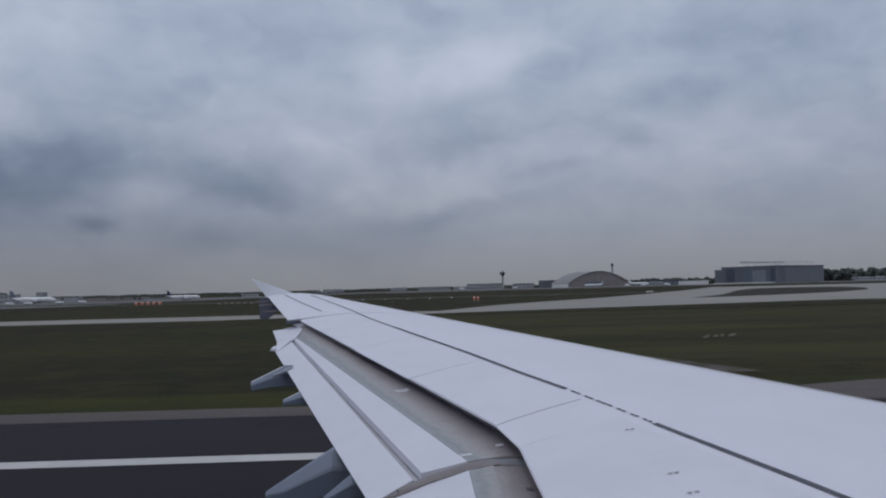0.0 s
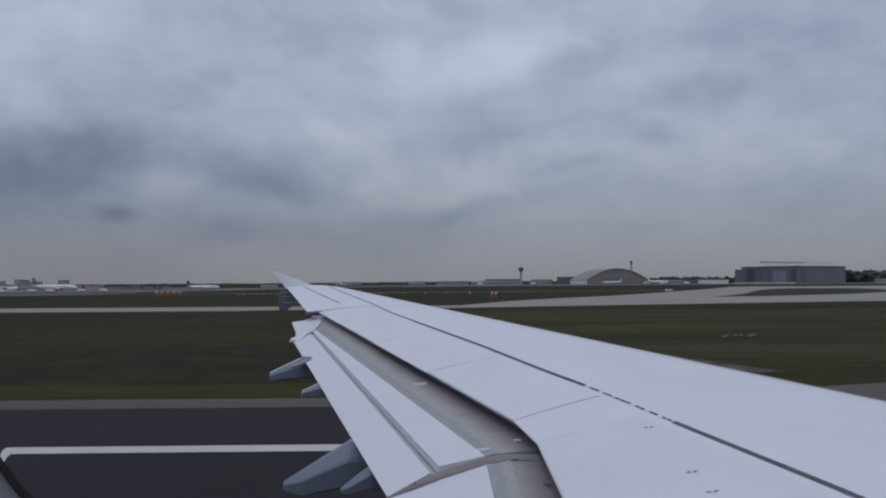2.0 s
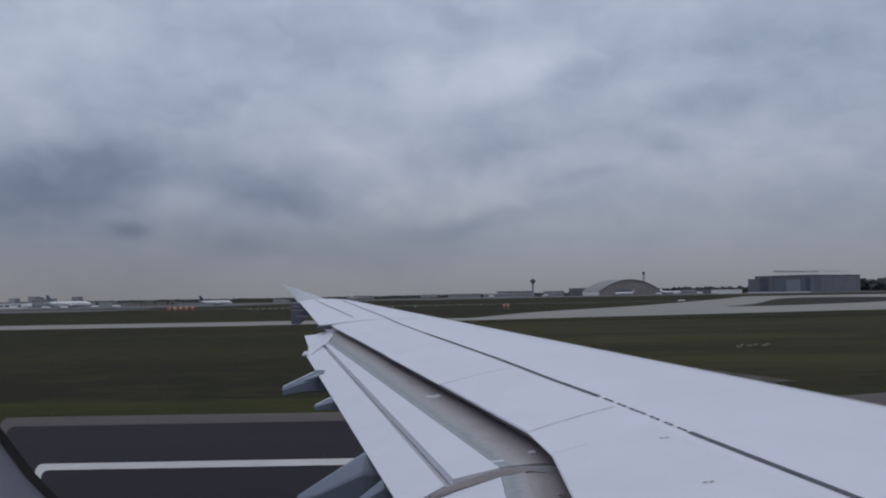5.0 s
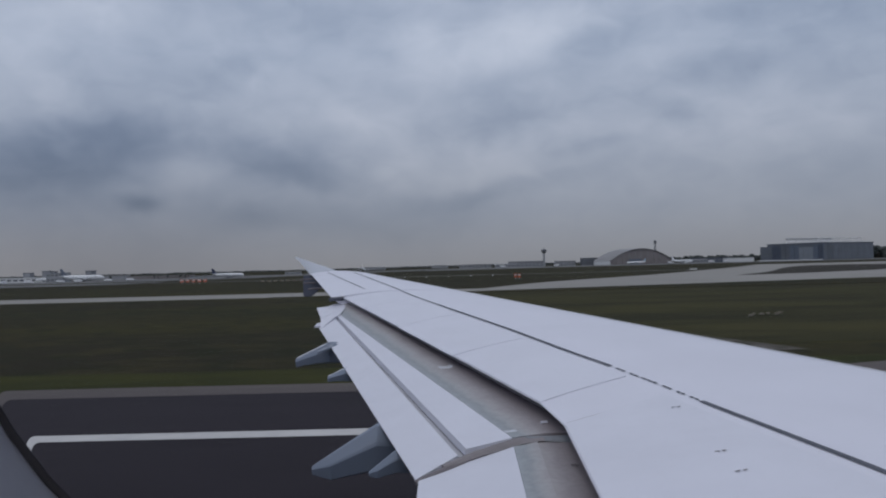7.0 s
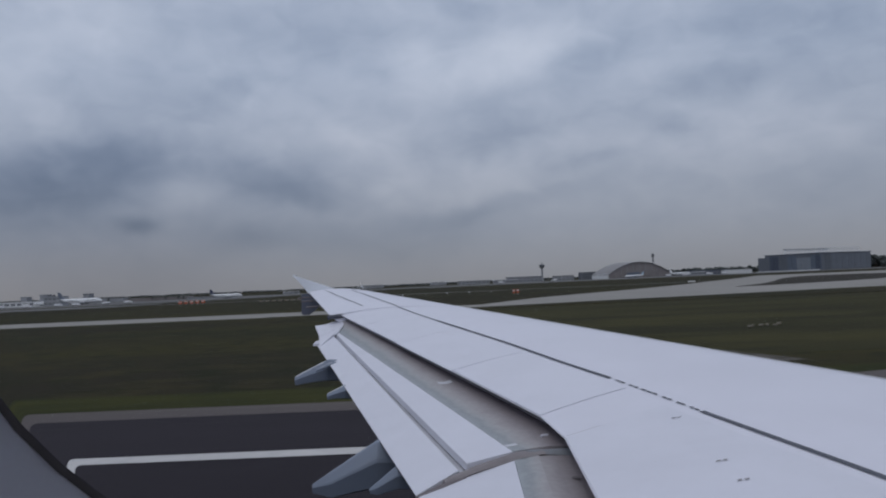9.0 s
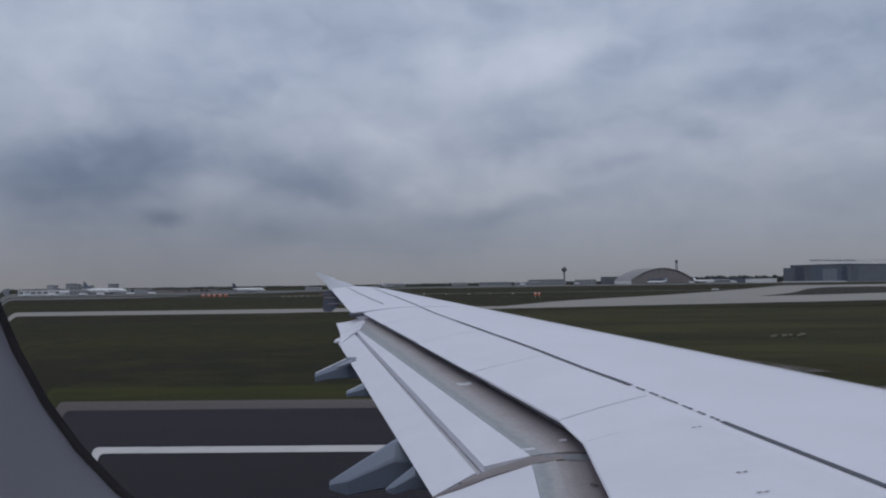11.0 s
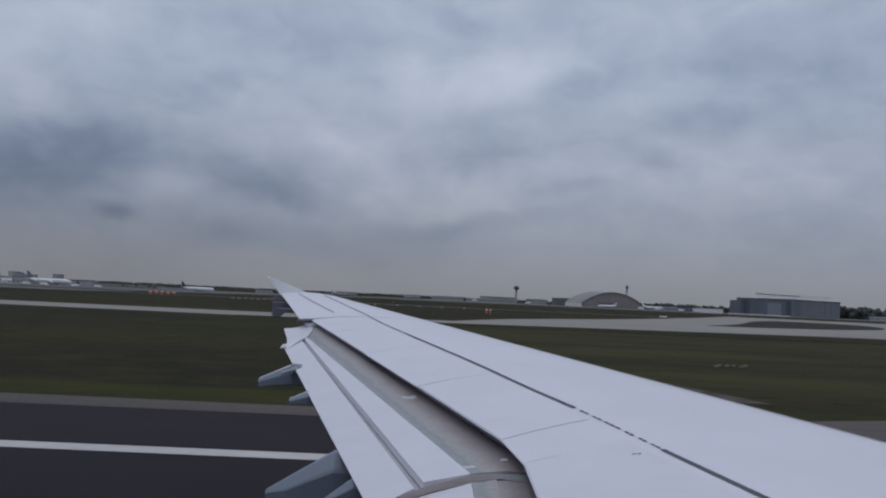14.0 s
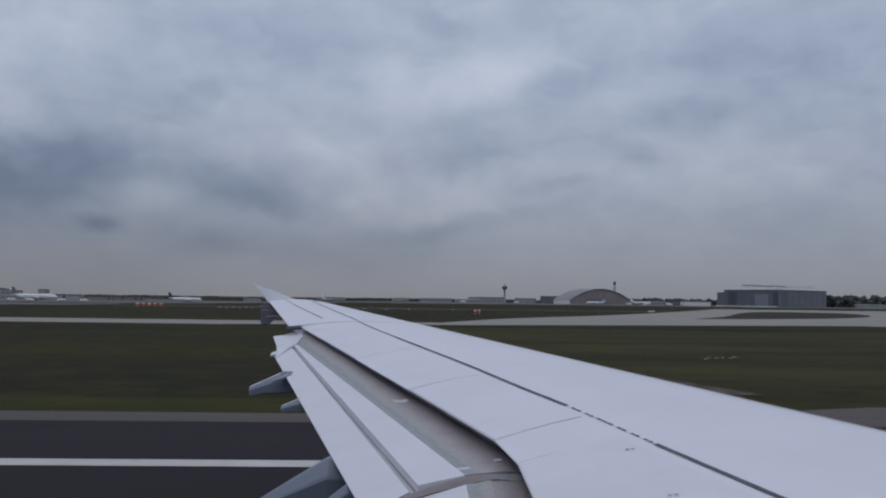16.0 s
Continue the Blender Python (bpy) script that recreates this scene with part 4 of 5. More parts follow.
# flap track fairings: tapering grey canoes that droop behind the flap
def fairing(nose, bend, root, wide, deep, blunt=1.0):
    """Tail tip, the bend under the back edge of the flap, and the front end."""
    pts = [Vector(eye_z(p)) for p in (nose, bend, root)]
    rings = []
    for q, w, h in ((0.0, 0.20 + 0.22 * blunt, 0.18 + 0.18 * blunt), (0.06, 0.30 + 0.20 * blunt, 0.26 + 0.20 * blunt), (0.3, 0.66, 0.56), (0.55, 0.82, 0.70), (0.8, 0.94, 0.86), (1.0, 1.0, 1.0), (1.5, 1.0, 0.95), (2.0, 1.0, 0.9)):
        i = min(int(q), 1)
        c = pts[i] + (pts[i + 1] - pts[i]) * (q - i)
        # narrow flat ridge, steep sides, rounded keel
        shape = ((0.15, 0.0), (0.6, -0.06), (1.0, -0.3), (1.0, -0.75), (0.5, -1.0), (-0.45, -1.0), (-0.75, -0.95), (-1.0, -0.42), (-0.92, -0.34), (-0.3, -0.03))
        rings.append([c + Vector((0, wide * w * a, deep * h * b)) for a, b in shape])
    v, f = loft(rings)
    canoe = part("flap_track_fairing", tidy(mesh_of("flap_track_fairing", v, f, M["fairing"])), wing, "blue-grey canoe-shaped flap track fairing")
    if not blunt:
        return canoe
    # a pale strip along its top: the sunlit ridge, painted as a highlight
    lift = Vector((0, 0, 0.004))
    ridge = [pts[0] + (pts[1] - pts[0]) * q + lift for q in (0.02, 0.32, 0.62, 0.9)]
    v, f = [], []
    for i, p in enumerate(ridge):
        w = wide * (0.24 + 0.10 * i / 3)
        v += [p + Vector((0, -w, -0.012)), p + Vector((0, 0, 0.0)), p + Vector((0, w, -0.012))]
        if i:
            a, b = 3 * i - 3, 3 * i
            f += [(a, a + 1, b + 1, b), (a + 1, a + 2, b + 2, b + 1)]
    part("ridge", mesh_of("ridge", v, f, M["ridge"]), canoe, "pale strip painted as the highlight on the ridge")
    return canoe


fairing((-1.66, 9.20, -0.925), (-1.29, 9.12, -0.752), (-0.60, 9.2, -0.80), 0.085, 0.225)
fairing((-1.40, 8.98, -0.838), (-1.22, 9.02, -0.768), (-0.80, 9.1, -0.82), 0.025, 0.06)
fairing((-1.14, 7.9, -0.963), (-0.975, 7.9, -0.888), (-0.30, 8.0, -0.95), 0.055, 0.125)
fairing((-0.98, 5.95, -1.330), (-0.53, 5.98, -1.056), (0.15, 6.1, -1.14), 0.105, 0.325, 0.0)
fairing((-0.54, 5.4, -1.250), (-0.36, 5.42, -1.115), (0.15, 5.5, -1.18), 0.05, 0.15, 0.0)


# wing tip fence: an upper and a lower fin on the tip
TY = 15.24


def fin(name, outline, y, lean, thick, material, label):
    n = len(outline)
    zm = min(p[1] for p in outline)
    v = []
    for s in (-1, 1):
        for x, z in outline:
            v.append((x, y + lean * (z - zm) + s * thick * 0.5, EYE + z))
    f = [tuple(range(n)), tuple(range(n, 2 * n))[::-1]] + [(i, n + i, n + (i + 1) % n, (i + 1) % n) for i in range(n)]
    return part(name, tidy(mesh_of(name, v, f, material)), wing, label)


fin("tip_fence_upper", [(-1.95, -0.045), (-2.12, 0.02), (-2.40, 0.125), (-2.62, 0.205), (-2.73, 0.245), (-2.74, 0.235), (-2.66, 0.16), (-2.55, 0.03), (-2.47, -0.09)], TY, 0.15, 0.025, M["fence"], "thin white upper wing tip fence")
fin("tip_fence_lower", [(-2.05, -0.06), (-2.47, -0.085), (-2.59, -0.10), (-2.60, -0.44), (-2.57, -0.46), (-2.46, -0.46), (-2.33, -0.36)], TY + 0.03, 0.0, 0.03, M["fence_dark"], "dark blue-grey lower wing tip fence")
for x, y in ((-2.30, 14.3), (-2.16, 13.7), (-1.93, 12.8)):
    z = z_wing(y)
    v, f = tube_between((x + 0.02, y, z - 0.01), (x - 0.17, y - 0.07, z - 0.015), 0.013, 5)
    part("static_wick", mesh_of("static_wick", v, f, M["dark"]), wing, "thin dark static discharger")

# ---- the cabin round the camera ----
WX, WZ, WA, WB = 0.034, EYE + 0.10, 0.14, 0.165


def oval(grow, y, n=96, power=3.0):
    pts = []
    for k in range(n):
        a = 2 * math.pi * k / n
        c, s = math.cos(a), math.sin(a)
        r = (abs(c) ** power + abs(s) ** power) ** (-1.0 / power)
        pts.append(Vector((WX + (WA + grow) * r * c, y, WZ + (WB + grow) * r * s)))
    return pts


cabin_window = thing("cabin_window", "oval aircraft cabin window with grey plastic surround", "window", kind="structure")
v, f = loft([oval(0.125, 0.075), oval(0.060, 0.080), oval(0.040, 0.094), oval(0.0092, 0.150), oval(0.0012, 0.1690), oval(0.0014, 0.1705)], caps=False)
part("window_surround", tidy(mesh_of("window_surround", v, f, M["trim"], True)), cabin_window, "grey moulded plastic window surround")
v, f = loft([oval(0.0014, 0.1694), oval(0.0011, 0.1690), oval(0.0007, 0.1691), oval(0.0002, 0.1696), oval(0.0, 0.1700), oval(0.0010, 0.1712), oval(0.0070, 0.1718)], caps=False)
part("window_gasket", tidy(mesh_of("window_gasket", v, f, M["gasket"], True)), cabin_window, "black rubber window gasket")
# its rounded rim bends what is seen through it
v, f = loft([oval(0.006, 0.1720, 192), oval(0.006, 0.1724, 192)] + [oval(0.0050 * q - 0.0004, 0.1745 - 0.0012 * q ** 3, 192) for q in np.linspace(1.0, 0.0, 40)])
pane = part("window_pane", tidy(mesh_of("window_pane", v, f, pane_glass, True)), cabin_window, "clear acrylic window pane")
pane.visible_shadow = False
# side wall with the opening, and a plain lining that closes the cabin
outer_ring = [Vector((WX + 2.4 * max(-1, min(1, 1.6 * math.cos(2 * math.pi * k / 96))), 0.075, EYE + 0.05 + 0.40 * max(-1, min(1, 1.6 * math.sin(2 * math.pi * k / 96))))) for k in range(96)]
v, f = loft([oval(0.125, 0.075), outer_ring, [p + Vector((0, 0.1, 0)) for p in outer_ring], oval(0.0145, 0.178)], caps=False)
structure("cabin_wall", mesh_of("cabin_wall", v, f, M["cabin"]), "pale grey cabin side wall round the window", "wall")
CY, CZ = -1.6, EYE - 0.1


def lining(name, a0, a1, label):
    """A strip of the round cabin lining between two angles, 2 cm thick."""
    n = 24
    ring = []
    for r in (1.85, 1.87):
        arc = [(CY + r * math.cos(radians(a0 + (a1 - a0) * k / n)), CZ + r * math.sin(radians(a0 + (a1 - a0) * k / n))) for k in range(n + 1)]
        ring += arc if r < 1.86 else arc[::-1]
    v, f = loft([[(x, y, z) for y, z in ring] for x in (-2.4, 2.4)])
    structure(name, mesh_of(name, v, f, M["cabin"], True), label, "cabin lining")


lining("cabin_ceiling", 17.0, 150.0, "pale curved cabin ceiling")
lining("cabin_wall_far", 150.3, 212.7, "pale cabin side wall opposite")
lining("cabin_wall_low", -32.7, -7.6, "pale lower cabin side wall")
structure("cabin_floor", box("cabin_floor", -2.4, 2.4, CY - 1.556, CY + 1.556, EYE - 1.12, EYE - 1.1, M["cabin"]), "plain grey cabin floor", "cabin lining")
for name, x in (("cabin_bulkhead", -2.42), ("cabin_bulkhead_2", 2.42)):
    v, f = loft([[(x + d, CY + 1.87 * math.cos(2 * math.pi * k / 48), CZ + 1.87 * math.sin(2 * math.pi * k / 48)) for k in range(48)] for d in (-0.015, 0.015)])
    structure(name, mesh_of(name, v, f, M["cabin"]), "pale cabin partition", "cabin lining")
# unseen glowing panel added under the ceiling to brighten the window surround
fill_glow = bpy.data.materials.new("cabin_fill_light")
fill_glow.use_nodes = True
lg = fill_glow.node_tree.nodes["Principled BSDF"]
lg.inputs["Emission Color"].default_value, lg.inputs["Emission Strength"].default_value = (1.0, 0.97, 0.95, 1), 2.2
fill_lamp = thing("cabin_fill_light", "added warm-white fill panel, out of view under the ceiling", "lamp", (0, -1.4, EYE + 1.72))
part("glow_panel", box("glow_panel", -2.2, 2.2, -0.25, 0.25, -0.05, -0.02, fill_glow), fill_lamp)
part("housing", box("housing", -2.25, 2.25, -0.3, 0.3, -0.018, 0.0, M["cabin"]), fill_lamp)


def skin_y(z):
    return -1.6 + math.sqrt(max(0.0, 1.975 ** 2 - (z - (EYE - 0.1)) ** 2))


def skin_ring(spread):
    """Points on the outer skin, spread from the window out to a large panel."""
    ring = []
    for k, p in enumerate(oval(0.19, 0.2)):
        a = 2 * math.pi * k / 96
        big = max(abs(math.cos(a)), abs(math.sin(a)))
        fx, fz = WX + 6.0 * math.cos(a) / big, EYE - 0.1 + 1.9 * math.sin(a) / big
        x, z = p.x + (fx - p.x) * spread, p.z + (fz - p.z) * spread
        ring.append(Vector((x, max(skin_y(z), -1.5), z)))
    return ring


v, f = loft([oval(0.012, 0.1795), skin_ring(0.0), skin_ring(0.15), skin_ring(0.35), skin_ring(0.55), skin_ring(0.75), skin_ring(0.9), skin_ring(1.0)], caps=False)
structure("fuselage_skin", mesh_of("fuselage_skin", v, f, M["skin"], True), "white fuselage side round the cabin window", "fuselage")

# ---- airfield things ----
def airfield_sign(at, turn, faces, label, group="taxiway signs"):
    """A low illuminated panel sign on two feet. faces: widths and materials, side by side."""
    sign = on_field(thing("taxiway_sign", label, "sign", at, turn, group))
    total = sum(w for w, m in faces)
    x = -total / 2
    for w, m in faces:
        part("sign_panel", box("sign_panel", x + 0.02, x + w - 0.02, -0.12, 0.12, 0.14, 0.66, m, 0.02), sign)
        if m is M["signyellow"]:
            for k in range(3):
                c = x + w * (0.28 + 0.22 * k)
                part("lettering_bar", box("lettering_bar", c - 0.06, c + 0.06, -0.13, -0.121, 0.29, 0.53, M["black"]), sign, "illegible black sign lettering")
        if m is M["red"]:
            part("lettering_bar", box("lettering_bar", x + w * 0.45, x + w * 0.62, -0.13, -0.121, 0.29, 0.53, M["white"]), sign, "illegible white sign lettering")
        x += w
    part("sign_frame", box("sign_frame", -total / 2 - 0.03, total / 2 + 0.03, -0.10, 0.10, 0.662, 0.69, faces[0][1], 0.01), sign)
    for sx in (-total * 0.35, total * 0.35):
        v, f = tube_between((sx, 0, 0), (sx, 0, 0.17), 0.05, 8)
        part("foot", mesh_of("foot", v, f, M["steel"]), sign)
    return sign


def at_ground(x, y):
    return (x, y, GZ)


airfield_sign(at_ground(-90, 47.7), 0, [(1.1, M["signyellow"])], "small yellow taxiway sign with black lettering on grass")
airfield_sign(at_ground(-218.5, 57.5), 0, [(1.5, M["signyellow"]), (0.7, M["black"]), (1.5, M["signyellow"])], "long yellow and black taxiway sign on grass")
airfield_sign(at_ground(-224, 57.2), 0, [(2.0, M["red"])], "red runway holding sign with white border")
airfield_sign(at_ground(-234, 84.5), 8, [(2.1, M["white"])], "white back of a taxiway sign on grass")
airfield_sign(at_ground(-168, 108), 0, [(0.9, M["orange"]), (1.5, M["white"])], "orange and white taxiway sign on grass")
airfield_sign(at_ground(136, 92), 0, [(1.6, M["signyellow"]), (1.8, M["white"])], "yellow and white taxiway sign on grass")
airfield_sign(at_ground(80, 78), 0, [(1.0, M["signyellow"]), (0.5, M["black"]), (0.9, M["signyellow"])], "yellow and black taxiway sign on grass")
airfield_sign(at_ground(61, 51), 0, [(0.8, M["orange"])], "small orange marker sign on grass")
airfield_sign(at_ground(75, 392), 0, [(3.2, M["white"])], "white back of a taxiway sign on grass")
airfield_sign(at_ground(165, 338), 0, [(3.0, M["white"])], "white back of a taxiway sign on grass")
airfield_sign(at_ground(205, 262), 0, [(4.0, M["white"])], "white back of a taxiway sign on grass")

# worn paving round the signs at the junction
sheet_of("paved_patch", [(p.x, p.y) for p in smooth_path([(-224, 48), (-227, 58), (-225, 61), (-219, 55.5), (-218.2, 58), (-221.2, 78), (-219.6, 78), (-216.5, 59), (-216, 51), (-214.5, 45), (-217.2, 40), (-221, 42.8)], 4)],
         GZ + 0.02, M["shoulder"], "patch of worn grey paving in the grass", "paving", thick=0.05)


def wind_cone(at):
    """A wind indicator: a red and white banded post with a hanging red cone."""
    w = on_field(thing("wind_cone", "red and white wind cone on a short banded post", "wind cone", at))
    for k in range(6):
        v, f = tube_between((0, 0, 0.5 * k), (0, 0, 0.5 * k + 0.5), 0.09, 10)
        part("post_band", mesh_of("post_band", v, f, M["white"] if k % 2 == 0 else M["red"]), w)
    v, f = tube_between((0, 0, 2.9), (-0.55, 0, 2.9), 0.04, 8)
    part("arm", mesh_of("arm", v, f, M["steel"]), w)
    rings = []
    for k, (z, r, dx) in enumerate(((2.95, 0.42, -0.75), (2.5, 0.40, -0.95), (1.9, 0.34, -1.2), (1.35, 0.25, -1.4), (1.0, 0.16, -1.5))):
        rings.append([(dx + r * math.cos(2 * math.pi * j / 14), r * math.sin(2 * math.pi * j / 14), z + 0.15 * math.cos(2 * math.pi * j / 14)) for j in range(14)])
    for i in range(4):
        v, f = loft([rings[i], rings[i + 1]], caps=(i in (0, 3)))
        part("cone_band", tidy(mesh_of("cone_band", v, f, M["red"] if i % 2 == 0 else M["orange"], True)), w)
    return w


wind_cone(at_ground(-127, 98))


def edge_light(at, big=False):
    lamp = on_field(thing("edge_light", "small white airfield light fitting, low to the ground", "airfield light", at, 0, "airfield lights"))
    v, f = tube_between((0, 0, 0), (0, 0, 0.18 if big else 0.02), 0.04 if big else 0.16, 10)
    part("stub", mesh_of("stub", v, f, M["steel"]), lamp)
    r = 0.22 if big else 0.10
    rings = [[(q * math.cos(2 * math.pi * k / 10), q * math.sin(2 * math.pi * k / 10), z) for k in range(10)] for q, z in (((r * 0.7, 0.18), (r, 0.24), (r, 0.34), (r * 0.5, 0.42)) if big else ((r, 0.02), (r, 0.04), (r * 0.8, 0.055), (r * 0.3, 0.06)))]
    v, f = loft(rings)
    part("lens", tidy(mesh_of("lens", v, f, M["white"], True)), lamp)
    return lamp


def floodbox(at, w, h):
    """A low white light box of the approach and guidance row."""
    b = on_field(thing("light_box", "low weathered beige light box on short legs in grass", "airfield light", at, 0, "light boxes in the grass"))
    part("housing", box("housing", -w / 2, w / 2, -0.08, 0.08, 0.04, 0.05 + h, M["lamp_box"], 0.02), b)
    for s in (-0.35, 0.35):
        v, f = tube_between((s * w, 0, 0), (s * w, 0, 0.06), 0.02, 6)
        part("leg", mesh_of("leg", v, f, M["steel"]), b)
    return b


for x, y, w, h in ((-26.3, 87.8, 0.55, 0.5), (-25.4, 87.8, 0.55, 0.5), (-10.9, 67.6, 0.7, 0.5), (-10.1, 69.2, 0.4, 0.5), (-9.6, 68.8, 0.8, 0.5), (-8.9, 69.4, 0.5, 0.5), (-8.5, 68.7, 0.7, 0.4), (-7.8, 69.8, 0.8, 0.6)):
    floodbox(at_ground(x, y), w * 0.45, h * 0.22)
painted("shoulder_mark", [(-77.7, 32.7), (-76.5, 32.7)], 0.32, 0.004, M["line"], "short white painted mark on the shoulder")
for x, y in ((-5.0, 29.7), (-3.6, 30.2), (-2.2, 30.6)):
    painted("threshold_mark", [(x - 0.25, y), (x + 0.25, y)], 0.2, 0.008, M["line"], "short white painted mark on asphalt")
painted("runway_mark", [(-77.42, 26.4), (-77.18, 26.4)], 0.13, 0.008, M["line"], "short white painted mark on asphalt")
for x in (-180, -120, 50, 110, 170):
    edge_light((x, 30.9, 0.0))


def marker_boards(at, turn, count, width, tall, label):
    """A row of orange and white chequered boards on posts."""
    row = on_field(thing("marker_boards", label, "marker board", at, turn))
    step = width / count
    for k in range(count):
        x = -width / 2 + step * k
        part("board", box("board", x, x + step * 0.62, -0.15, 0.15, 0.35 * tall, tall, M["orange"], 0.03), row, "orange board")
        part("board_top", box("board_top", x + step * 0.05, x + step * 0.57, -0.17, -0.155, 0.70 * tall, 0.88 * tall, M["white"]), row, "white patch")
        v, f = tube_between((x + step * 0.3, 0, 0), (x + step * 0.3, 0, 0.4 * tall), 0.08, 6)
        part("post", mesh_of("post", v, f, M["steel"]), row)
    return row


marker_boards(at_ground(-136, 345), 0, 5, 11.5, 1.8, "row of orange and white marker boards on grass")
marker_boards(at_ground(-14, 260), 0, 2, 2.3, 1.7, "pair of orange and white marker boards on grass")
marker_boards(at_ground(594, 662), 0, 3, 16, 6.5, "pale red and white equipment boards on grass")

# distant row of white approach lights
for k in range(7):
    floodbox(at_ground(-110 + 2.5 * k, 350 + 0.3 * k), 1.6, 0.6)
for k in range(8):
    edge_light(at_ground(-80 + 9 * k, 352 + 0.4 * k), True)


# ---- airliners on the apron ----
def airliner(at, turn, size, tail, label):
    """A twin-engined airliner, nose along +x, on its wheels. size: its length."""
    s = size / 37.5
    plane = on_field(thing("airliner", label, "aircraft", at, turn, "parked airliners"))
    rings = []
    for x, r, z in ((18.7, 0.15, 3.2), (18.2, 0.75, 3.35), (17.0, 1.35, 3.6), (15.0, 1.85, 3.8), (12.5, 2.0, 3.9), (-7.5, 2.0, 3.9), (-11.5, 1.75, 4.2), (-15.5, 1.05, 4.75), (-18.0, 0.5, 5.1), (-18.8, 0.2, 5.2)):
        rings.append([(x * s, r * s * math.cos(2 * math.pi * k / 16), (z + r * math.sin(2 * math.pi * k / 16)) * s) for k in range(16)])
    v, f = loft(rings)
    part("fuselage", tidy(mesh_of("fuselage", v, f, M["airliner"], True)), plane)
    for side in (1, -1):
        rings = []
        for y, x, c, z, t in ((1.6, 4.2, 6.2, 3.0, 0.7), (6.4, 1.6, 3.8, 3.45, 0.42), (17.0, -4.2, 1.5, 4.4, 0.14)):
            rings.append([(s * (x - c * q), side * y * s, s * (z + t * 0.5 * h)) for q, h in ((0, 0), (0.12, 0.8), (0.4, 1), (1, 0), (0.4, -0.7), (0.12, -0.6))])
        v, f = loft(rings)
        part("wing", tidy(mesh_of("wing", v, f, M["airliner"])), plane)
        rings = []
        for y, x, c, z in ((0.4, -14.2, 3.4, 5.0), (6.2, -17.2, 1.4, 5.6)):
            rings.append([(s * (x - c * q), side * y * s, s * (z + 0.15 * h)) for q, h in ((0, 0), (0.3, 1), (1, 0), (0.3, -1))])
        v, f = loft(rings)
        part("tailplane", tidy(mesh_of("tailplane", v, f, M["airliner"])), plane)
        rings = [[(s * x, s * (side * 5.75 + r * math.cos(2 * math.pi * k / 12)), s * (2.0 + r * math.sin(2 * math.pi * k / 12))) for k in range(12)] for x, r in ((5.6, 0.95), (4.8, 1.15), (2.6, 1.05), (1.0, 0.6))]
        v, f = loft(rings)
        part("engine", tidy(mesh_of("engine", v, f, M["engine"], True)), plane)
        rings = [[(s * (-0.6 + 0.58 * math.cos(2 * math.pi * k / 12)), s * side * (3.5 + w), s * (0.58 + 0.58 * math.sin(2 * math.pi * k / 12))) for k in range(12)] for w in (0, 0.45)]
        v, f = loft(rings)
        part("wheel", mesh_of("wheel", v, f, M["tyre"]), plane)
        v, f = tube_between((-0.6 * s, side * 3.6 * s, 0.5 * s), (-0.4 * s, side * 3.4 * s, 3.0 * s), 0.14 * s, 6)
        part("gear_leg", mesh_of("gear_leg", v, f, M["steel"]), plane)
    v, f = tube_between((12.4 * s, 0, 0.3 * s), (12.6 * s, 0, 2.6 * s), 0.12 * s, 6)
    part("gear_leg", mesh_of("gear_leg", v, f, M["steel"]), plane)
    rings = [[(s * (12.4 + 0.4 * math.cos(2 * math.pi * k / 12)), s * w, s * (0.4 + 0.4 * math.sin(2 * math.pi * k / 12))) for k in range(12)] for w in (-0.25, 0.25)]
    v, f = loft(rings)
    part("wheel", mesh_of("wheel", v, f, M["tyre"]), plane)
    rings = []
    for z, x, c, t in ((5.2, -11.6, 6.4, 0.3), (6.6, -13.6, 4.6, 0.26), (11.6, -17.3, 2.2, 0.14)):
        rings.append([(s * (x - c * q), s * t * h, s * z) for q, h in ((0, 0), (0.3, 1), (1, 0), (0.3, -1))])
    v, f = loft(rings)
    part("tail_fin", tidy(mesh_of("tail_fin", v, f, tail)), plane, "coloured tail fin")
    for side in (1, -1):
        v, f = box_data(-10 * s, 13.5 * s, side * 1.93 * s - 0.04, side * 1.93 * s + 0.06, 4.25 * s, 4.55 * s)
        part("window_row", mesh_of("window_row", v, f, M["window"]), plane, "row of dark cabin windows")
    return plane


airliner((-292, 1005, -0.02), 4, 37, M["tail_blue"], "white airliner with dark blue tail on the apron")
airliner((-459, 1000, -0.02), 3, 50, M["clad_blue"], "long white airliner parked at the terminal")
airliner((-612, 1010, -0.02), 172, 44, M["tail_red"], "white airliner with red tail parked at the terminal")
airliner((-680, 960, -0.02), 200, 60, M["pale_blue"], "pale blue and white airliner parked at the terminal")
airliner((-526, 1060, -0.02), 178, 34, M["airliner"], "white airliner parked at the terminal pier")
airliner((-160, 1250, -0.02), 92, 37, M["airliner"], "white airliner seen head-on far across the field")
airliner((250, 1335, -0.02), 175, 29, M["pale_blue"], "pale blue airliner in front of the arched hangar")
airliner((318, 1325, -0.02), 10, 34, M["airliner"], "white airliner by the arched hangar")


